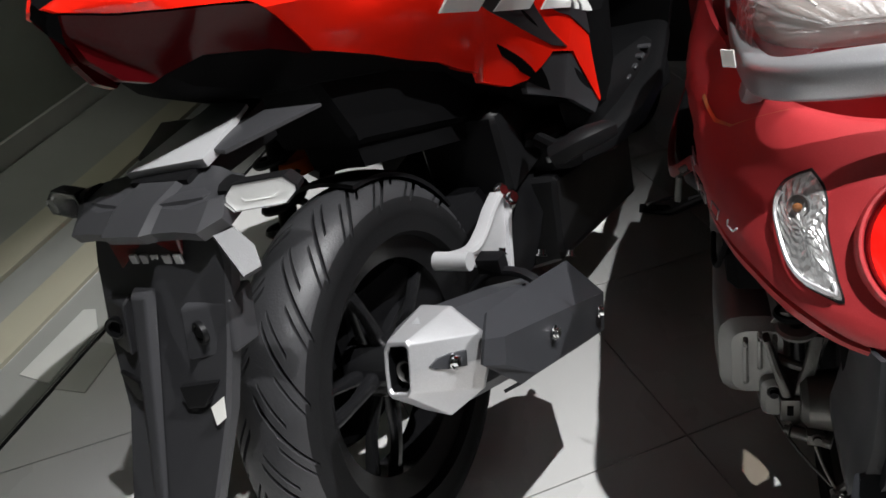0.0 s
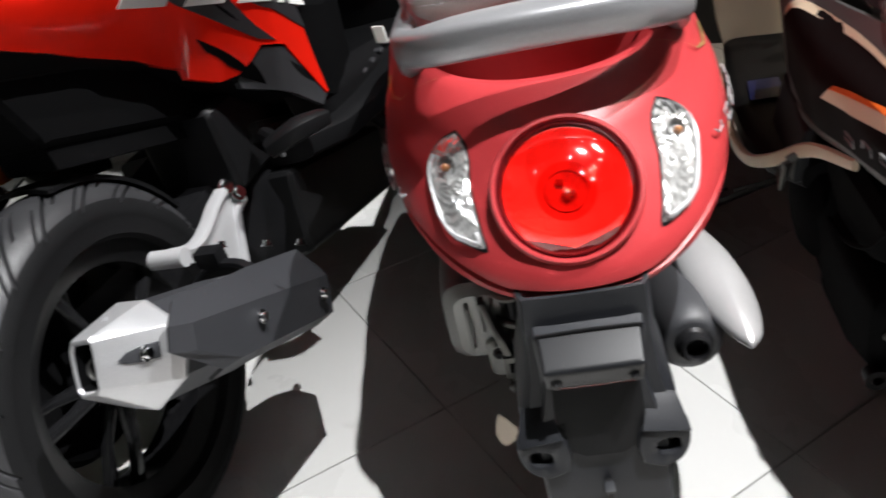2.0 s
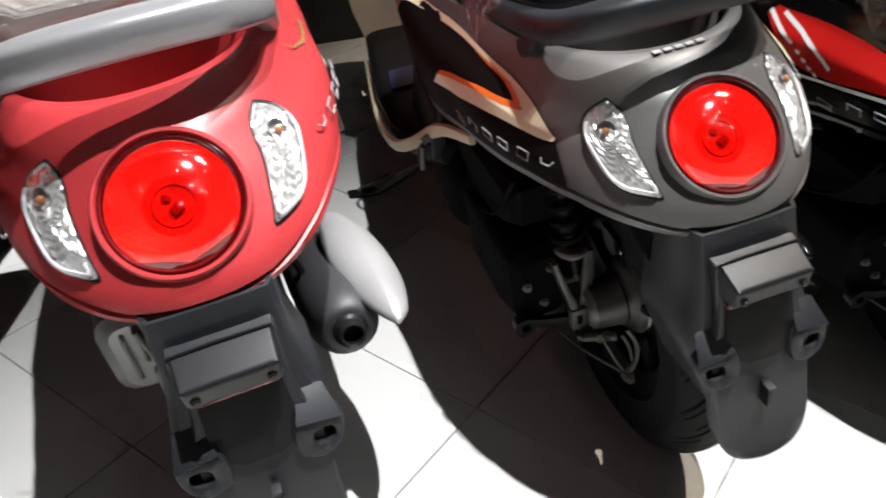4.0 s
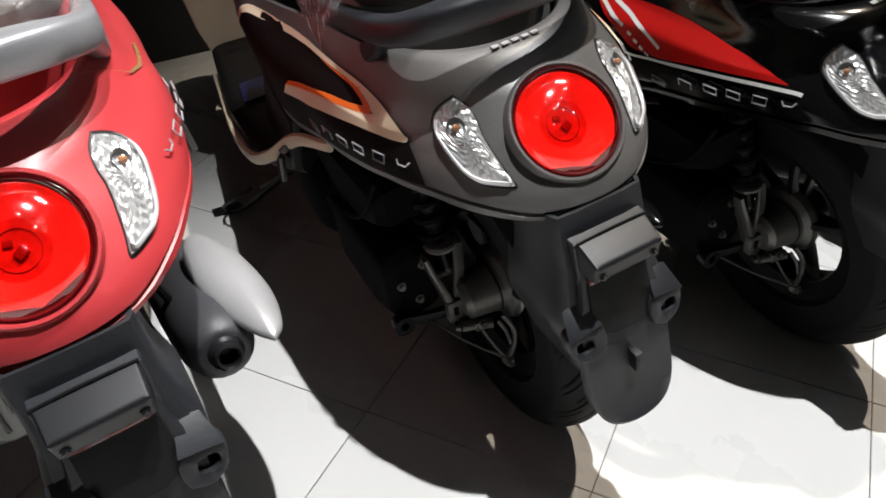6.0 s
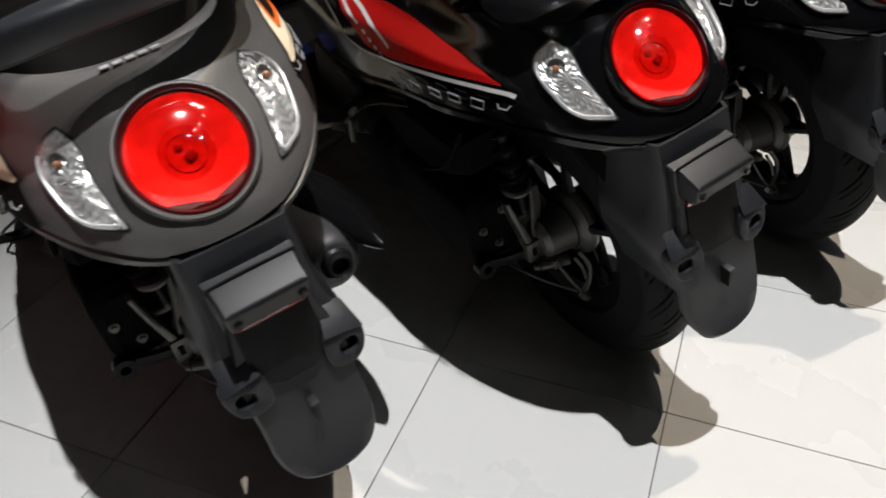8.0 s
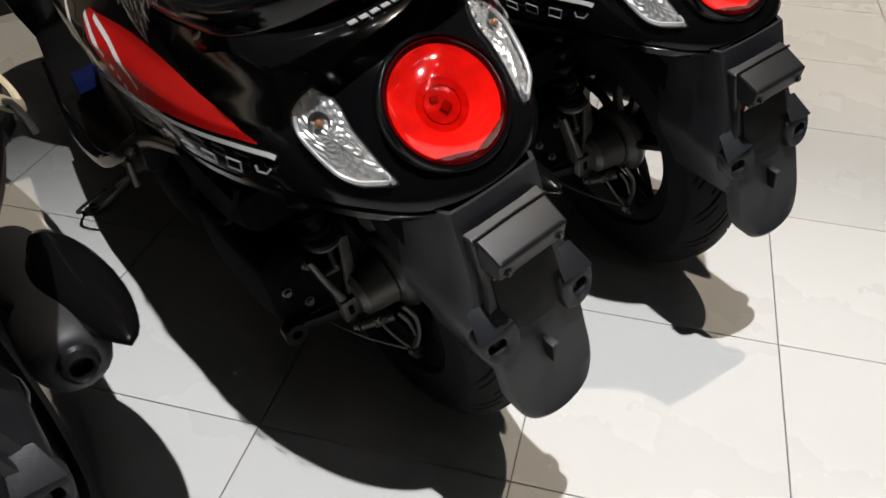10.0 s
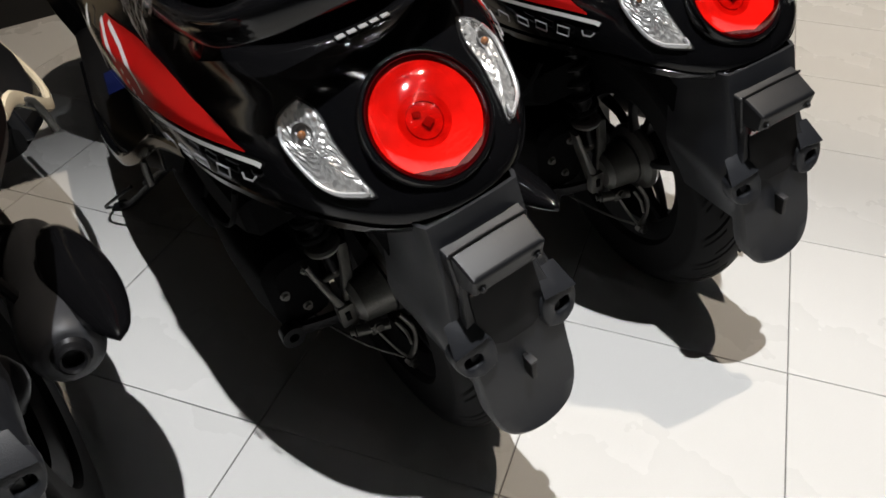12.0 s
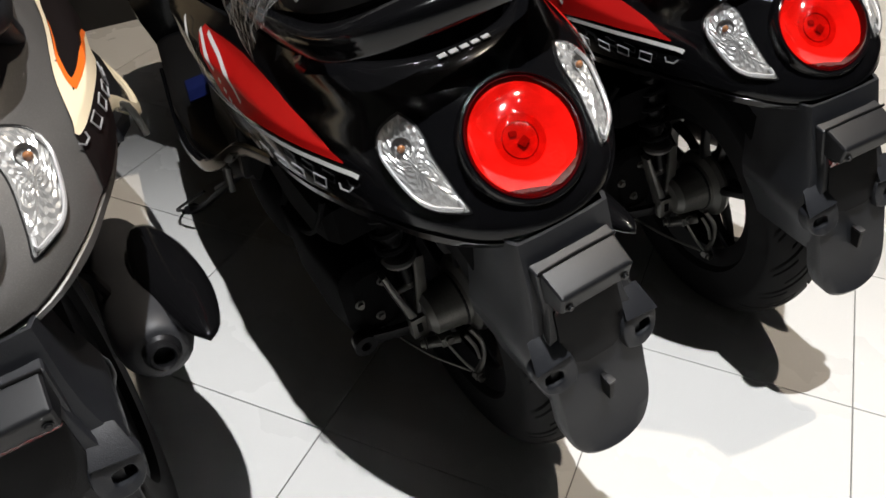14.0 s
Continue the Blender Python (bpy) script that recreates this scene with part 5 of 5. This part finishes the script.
    for at in ((-.21, -.05, .078), (-.27, -.02, .068), (-.325, .0, .060)):
        part("clamp_bolt", bolt(pipe(*at), pipe_v - pipe_s * .2, .005, .009), CHROME, can)
    web = [(.237, .391), (.262, .386), (.287, .358), (.287, .346), (.243, .335), (.211, .274), (.180, .297), (.156, .315), (.125, .344), (.073, .375), (.078, .393), (.131, .368), (.175, .373), (.205, .385)]
    stay = part("stay", slab(web, lambda u, v, h: Vector((.103 + h, u, v)), .012, .002), SILVER, s, "silver cast muffler stay")
    part("flange", sweep([(.113, .240, .389), (.113, .205, .382), (.113, .172, .370), (.113, .131, .366), (.113, .082, .388)], .007, .011, 8, up=(1, 0, 0), power=.6), SILVER, stay)
    part("leg", sweep([(.113, .270, .372), (.113, .243, .340), (.113, .213, .280)], .006, .010, 8, up=(1, 0, 0), power=.6), SILVER, stay)
    part("eye", sweep([(.088, .078, .383), (.140, .078, .383)], .013, n=16), SILVER, stay)
    for at in ((.122, .262, .372), (.116, .248, .392)):
        part("stay_bolt", bolt(at, (1, -.3, .4), .008, .010), CHROME, stay)
    # tail hood with stalk indicators
    def hood_ring(x, yr, zr, yc, zc, yf, zf):
        return [Vector((x, y, z)) for y, z in ((yr + .006, zr - .014), (yr, zr - .002), (yr + .004, zr), (yc, zc), (yf, zf), (yf + .004, zf - .010), (yf, zf - .024))]
    half = [(.026, -.268, .648, -.237, .661, -.167, .671), (.034, -.260, .646, -.236, .657, -.166, .667), (.060, -.256, .645, -.236, .655, -.170, .664), (.088, -.256, .643, -.226, .658, -.185, .665), (.104, -.235, .646, -.220, .658, -.188, .663)]
    bm = loft([hood_ring(-r[0], *r[1:]) for r in half[::-1]] + [hood_ring(*r) for r in half])
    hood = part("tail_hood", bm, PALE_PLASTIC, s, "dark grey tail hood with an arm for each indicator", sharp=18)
    for sg in (-1, 1):
        stalk = part("turn_signal", sweep([(sg * .094, -.203, .655), (sg * .114, -.202, .654)], [.017, .013], [.013, .010], 12, power=.7), BLACK_PLASTIC, s, "clear stalk turn signal")
        def lens_ring(w, h, y, tilt=.35):
            n = Vector((sg * .975, .22, 0))
            pts = [(-w, 0), (-w * .7, h), (w * .7, h), (w, h * .2), (w, -h * .2), (w * .7, -h), (-w * .7, -h)]
            return [Vector((sg * .138, -.205, .655)) + n * u * 1.15 + Vector((0, y + tilt * v, v)) for u, v in pts]
        part("shell", loft([lens_ring(.031, .0105, .008), lens_ring(.0345, .0122, -.008), lens_ring(.0330, .0112, -.009), lens_ring(.031, .0098, .0)]), BLACK_PLASTIC, stalk)
        part("reflector", loft([lens_ring(.0325, .0108, -.0085, .4), lens_ring(.028, .0075, -.0060, .5), lens_ring(.018, .004, -.0085, .6), lens_ring(.006, .002, -.0065, .6)]), LAMP_SILVER, stalk, flat=True)
        part("lens", loft([lens_ring(.0328, .0110, -.0095), lens_ring(.031, .0100, -.0135), lens_ring(.02, .006, -.016)]), LENS, stalk).visible_shadow = False
    part("fender_stay", hull8([(-.042, -.200, .668), (.042, -.200, .668), (.040, -.20, .645), (-.040, -.20, .645), (-.046, -.03, .690), (.034, -.05, .685), (.034, -.05, .64), (-.046, -.03, .64)], .006), BLACK_PLASTIC, s)
    # silver paint puts the spotlight's shine on grey plastic into the colour
    part("lit_stay_face", hull8([(-.046, -.195, .677), (.052, -.180, .679), (.052, -.178, .668), (-.046, -.193, .668), (-.036, -.044, .690), (.026, -.068, .688), (.026, -.068, .67), (-.036, -.044, .67)], .003), SILVER, s)
    for sg in (-1, 1):
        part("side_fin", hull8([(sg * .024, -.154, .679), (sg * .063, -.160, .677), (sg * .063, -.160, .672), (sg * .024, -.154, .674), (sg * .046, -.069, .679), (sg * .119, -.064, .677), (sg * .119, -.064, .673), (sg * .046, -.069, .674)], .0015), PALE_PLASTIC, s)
    refl = part("reflector", hull8([(-.052, -.248, .640), (.052, -.248, .640), (.046, -.252, .592), (-.046, -.252, .592), (-.052, -.22, .640), (.052, -.22, .640), (.046, -.22, .592), (-.046, -.22, .592)], .004, 3), RED_REFLECTOR, s, "red reflector with a silver mark")
    for k in range(5):
        x = -.016 + .0155 * k
        part("mark_bar", block((x - .0048, -.2555, .607), (x + .0048, -.252, .617), .0006, seg=1), SILVER, refl)
    # long rear flap with a raised middle
    def flap(u, v, h):
        y = lerp([(.17, -.50), (.30, -.432), (.37, -.382), (.46, -.318), (.55, -.284), (.66, -.235)], v) + 2.6 * u * u
        return Vector((u, y - h, v))
    outline = [(.0, .165), (.035, .168), (.052, .19), (.050, .28), (.056, .37), (.071, .46), (.086, .53), (.094, .60), (.082, .66), (.0, .66)]
    poly = outline + [(-u, v) for u, v in outline[-2:0:-1]]
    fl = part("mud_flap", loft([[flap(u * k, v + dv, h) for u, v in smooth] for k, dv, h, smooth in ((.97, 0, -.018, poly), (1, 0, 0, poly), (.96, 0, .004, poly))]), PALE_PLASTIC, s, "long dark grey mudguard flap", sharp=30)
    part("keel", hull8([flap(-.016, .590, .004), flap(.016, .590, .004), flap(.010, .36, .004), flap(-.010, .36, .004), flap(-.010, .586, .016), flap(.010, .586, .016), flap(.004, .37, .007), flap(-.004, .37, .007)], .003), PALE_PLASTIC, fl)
    for sg in (-1, 1):
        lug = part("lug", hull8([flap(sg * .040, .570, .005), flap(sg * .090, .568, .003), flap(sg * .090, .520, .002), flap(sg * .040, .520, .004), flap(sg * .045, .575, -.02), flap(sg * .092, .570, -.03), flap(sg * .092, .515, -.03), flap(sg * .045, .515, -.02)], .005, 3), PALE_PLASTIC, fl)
        part("hole", turned(lathe([(-.003, .0), (-.003, .008), (.002, .008), (.003, .010), (.002, .012), (-.003, .012)], 18, axis="z"), Matrix.Translation(flap(sg * .060, .546, .0055)) @ Matrix.Rotation(radians(80), 4, "X") @ Matrix.Rotation(radians(-18 * sg), 4, "Y")), BLACK_PLASTIC, lug)
        part("crease", hull8([flap(sg * .03, .50, .003), flap(sg * .07, .50, .003), flap(sg * .05, .475, .003), flap(sg * .03, .475, .003), flap(sg * .03, .50, .010), flap(sg * .07, .50, .008), flap(sg * .05, .477, .004), flap(sg * .03, .477, .004)], .001), BLACK_PLASTIC, fl)
        face = [Vector((sg * x, y, z)) for x, y, z in ((.087, -.241, .638), (.101, -.226, .632), (.122, -.229, .611), (.132, -.241, .596), (.123, -.258, .596))]
        if sg > 0:
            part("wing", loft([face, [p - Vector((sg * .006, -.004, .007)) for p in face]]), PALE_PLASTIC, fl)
    part("sticker", hull8([flap(.060, .478, .008), flap(.074, .486, .008), flap(.073, .466, .008), flap(.063, .460, .008), flap(.060, .478, .009), flap(.074, .486, .009), flap(.073, .466, .009), flap(.063, .460, .009)], 0), LABEL_WHITE, fl)
    # shock, engine, side covers
    part("inner_guard", hull8([(-.065, .045, .575), (.06, .045, .575), (.06, .0, .69), (-.065, .0, .69), (-.09, .60, .38), (.11, .60, .38), (.12, .60, .60), (-.12, .60, .60)], .02, 3), SHADED_BLACK, s, "black inner guard under the seat")
    # added black block that stands for the shaded void between tyre and seat
    part("dark_gap_filler", hull8([(-.035, .055, .54), (.05, .055, .54), (.05, .045, .68), (-.035, .045, .68), (-.06, .32, .45), (.075, .32, .45), (.075, .32, .66), (-.06, .32, .66)], .01), SHADED_BLACK, s)
    top, foot = Vector((-.095, .10, .66)), Vector((-.10, .0, .34))
    shock = part("shock_absorber", sweep([foot, top], .014, n=12), DARK_METAL, s)
    coil = []
    for k in range(120):
        f = k / 119
        p = foot.lerp(top, .25 + .65 * f)
        a = f * 2 * math.pi * 7
        coil.append(p + Vector((.03 * math.cos(a), .03 * math.sin(a), 0)))
    part("spring", sweep(coil, .006, n=6, smooth=False), SPRING, shock)
    part("yellow_collar", lathe([(.530, .016), (.530, .030), (.536, .033), (.546, .033), (.552, .030), (.552, .016)], 20, centre=(-.085, .085, 0), axis="z"), ORANGE, shock)
    part("under_cover", hull8([(-.08, .36, .12), (.135, .36, .19), (.145, .38, .34), (-.08, .36, .34), (-.08, .74, .11), (.145, .74, .10), (.155, .74, .24), (-.08, .74, .26)], .02, 3), BLACK_PLASTIC, s, "black lower engine cover")
    part("engine_case", loft([[Vector((x, y, z)) for x, z in ring] for y, ring in (
        (.02, [(-.13, .20), (-.07, .20), (-.06, .27), (-.07, .33), (-.13, .33), (-.15, .27)]),
        (.25, [(-.15, .17), (.06, .18), (.09, .28), (.06, .38), (-.12, .38), (-.17, .28)]),
        (.45, [(-.15, .17), (.09, .18), (.13, .28), (.10, .40), (-.12, .40), (-.17, .28)]),
        (.62, [(-.12, .20), (.07, .2), (.10, .28), (.08, .36), (-.10, .36), (-.13, .28)]))]), DARK_METAL, s, "black engine case")
    part("air_box", block((-.02, .28, .36), (.12, .46, .50), .02, seg=3), BLACK_PLASTIC, s)
    part("hose", sweep([(.11, .36, .42), (.135, .42, .40), (.13, .50, .37)], .018, n=10), BLACK_PLASTIC, s)
    part("breather", hull8([(.09, .30, .385), (.115, .33, .385), (.115, .33, .43), (.09, .30, .43), (.06, .36, .385), (.09, .38, .385), (.09, .38, .44), (.06, .36, .44)], .006), PALE_PLASTIC, s)
    part("clip", block((.128, .40, .355), (.136, .44, .365), .002), SILVER, s)
    for sg in (-1, 1):
        part("side_cover", hull8([(sg * .155, .42, .46), (sg * .192, .48, .42), (sg * .195, .52, .33), (sg * .150, .46, .33), (sg * .165, .90, .38), (sg * .205, .92, .34), (sg * .205, .92, .26), (sg * .16, .90, .26)], .02, 4), BLACK_PLASTIC, s)
        part("foot_peg", joined(sweep([(sg * .20, .27, .43), (sg * .245, .29, .445), (sg * .268, .33, .44)], [.018, .020, .016], [.014, .016, .012], 12, power=.7), sweep([(sg * .15, .35, .42), (sg * .21, .28, .435)], .012, n=10)), BLACK_PLASTIC, s)
        for k in range(4):
            part("grip_bar", block((sg * .185 - .015, .66 + .05 * k, .375), (sg * .185 + .015, .68 + .05 * k, .382), .002, seg=1), PALE_PLASTIC, s)
    before = set(s.children)
    front_end(s, BLACK_PLASTIC, GLOSS_RED, BLACK_PLASTIC)
    for o in set(s.children) - before:
        o.location = (0, -.257, .007)
    for o in list(s.children):
        if o.name.startswith("floorboard"):
            for c in list(o.children):
                if c.name.startswith(("tape", "trim", "foot_peg", "side_cover")):
                    bpy.data.objects.remove(c)
    before = set(s.children)
    side_stand(s)
    for o in set(s.children) - before:
        o.location = (.035, -.3, -.012)
    return s


sport_scooter(pose(.106, .988, 0, 0, -15.4, -19))

# ---- shop front beside the row: threshold strips and a glass wall ----
EDGE = Matrix.Translation((-.648, 1.029, 0)) @ Matrix.Rotation(radians(-10), 4, "Z")   # its y runs along the threshold, -x outwards


def strip(name, lo, hi, mat, label, bevel=.003):
    return tagged(part(name, turned(block(lo, hi, bevel), EDGE), mat, None), label, "threshold", kind="structure")


strip("threshold_1", (-.118, -4.0, -.03), (.002, 3.6, .004), STONE_DARK, "dark grey stone threshold beside the tiles")
strip("threshold_2", (-.206, -4.0, -.03), (-.122, 3.6, .010), STONE_OLIVE, "olive stone threshold strip")
strip("threshold_3", (-.300, -4.0, -.03), (-.210, 3.6, .006), STONE_DARK, "dark grey door track strip")
strip("threshold_4", (-.390, -4.0, -.03), (-.304, 3.6, .014), STONE_OLIVE, "olive stone outer strip")
strip("threshold_5", (-.62, -4.0, -.03), (-.394, 3.6, .008), STONE_DARK, "dark grey stone outer step")
strip("trim_2", (.004, -4.0, -.03), (.012, 3.6, .0015), DARK_METAL, "black door guide groove in the floor", .0006)
hinge = thing("floor_hinge", EDGE @ Matrix.Translation((0, 0, .004)), "brushed steel floor hinge cover let into the threshold", "floor hinge")
part("cover_plate", slab([(-.072, .155), (-.004, .150), (-.004, .300), (-.045, .352), (-.068, .345)], lambda u, v, h: Vector((u, v, h)), .003, .0008), STEEL, hinge)
part("cover_plate", slab([(.014, .142), (.074, .147), (.066, .270), (.014, .272)], lambda u, v, h: Vector((u, v, h - .003)), .003, .0008), STEEL, hinge)
strip("trim_1", (-.66, -4.0, -.03), (-.624, 3.6, .07), STEEL, "steel foot rail of the glass wall")
glass = tagged(part("wall_glass", turned(block((-.652, -4.0, .072), (-.632, 3.6, 2.6)), EDGE), GLASS_GREEN, None, flat=True), "dark green glass shop wall", "glass wall", kind="structure")
for k in range(5):
    part("joint", turned(block((-.6315, -2.2 + 1.3 * k, .072), (-.6285, -2.185 + 1.3 * k, 2.6)), EDGE), DARK_METAL, glass, flat=True)

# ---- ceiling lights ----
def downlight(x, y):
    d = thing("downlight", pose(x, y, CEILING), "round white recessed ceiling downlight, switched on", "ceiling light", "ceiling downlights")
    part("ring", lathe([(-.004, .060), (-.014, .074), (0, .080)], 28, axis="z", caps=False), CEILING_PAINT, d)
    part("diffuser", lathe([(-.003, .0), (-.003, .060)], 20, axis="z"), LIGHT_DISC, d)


# every spot gets a housing, the added fill spots included
for s in SPOTS:
    d = thing("ceiling_spot", look((s[0], s[1], CEILING - 0.06), (s[2], s[3], 0)), "small black ceiling spotlight, switched on, from a set that includes added fill", "spotlight", "ceiling spotlights")
    part("housing", lathe([(.07, .0), (.07, .035), (.0, .05), (-.03, .05), (-.03, .046), (.01, .04)], 24, axis="z"), DARK_METAL, d)
    part("stem", lathe([(.055, .012), (.068, .012)], 12, axis="z"), DARK_METAL, d)
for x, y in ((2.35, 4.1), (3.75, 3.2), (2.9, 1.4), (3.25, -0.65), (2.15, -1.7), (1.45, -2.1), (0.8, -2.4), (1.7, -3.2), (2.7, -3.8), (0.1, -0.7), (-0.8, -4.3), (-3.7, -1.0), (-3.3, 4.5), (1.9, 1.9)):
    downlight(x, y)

# ---- floor tiles ----
def tile_mesh():
    bm = block((0.0010, 0.0010, -.006), (.3975, .3975, 0), .0008, seg=1)
    me = bpy.data.meshes.new("tile")
    bmesh.ops.recalc_face_normals(bm, faces=bm.faces)
    bm.to_mesh(me)
    bm.free()
    me.materials.append(TILE)
    return me


TILE_DATA = tile_mesh()
far = bmesh.new()
turn = Matrix.Rotation(FLOOR_ANGLE - math.pi / 2, 4, "Z")
for i in range(-22, 23):
    for j in range(-22, 23):
        p = floor_point(i, j)
        if -2.4 < p.x < 4.8 and -2.2 < p.y < 2.5:
            t = new("tile", TILE_DATA)
            t.parent = floor
            t.matrix_world = Matrix.Translation(p) @ turn
        elif -5.1 < p.x < 6.1 and -5.1 < p.y < 5.1:
            m = Matrix.Translation(p) @ turn
            top = [far.verts.new(m @ Vector(c)) for c in ((.001, .001, 0), (.399, .001, 0), (.399, .399, 0), (.001, .399, 0))]
            low = [far.verts.new(v.co - Vector((0, 0, .006))) for v in top]
            far.faces.new(top)
            for k in range(4):
                far.faces.new((top[k], top[(k + 1) % 4], low[(k + 1) % 4], low[k]))
tagged(part("far_tiles", far, TILE, floor, flat=True), "rest of the pale square floor tiles", kind="stuff")
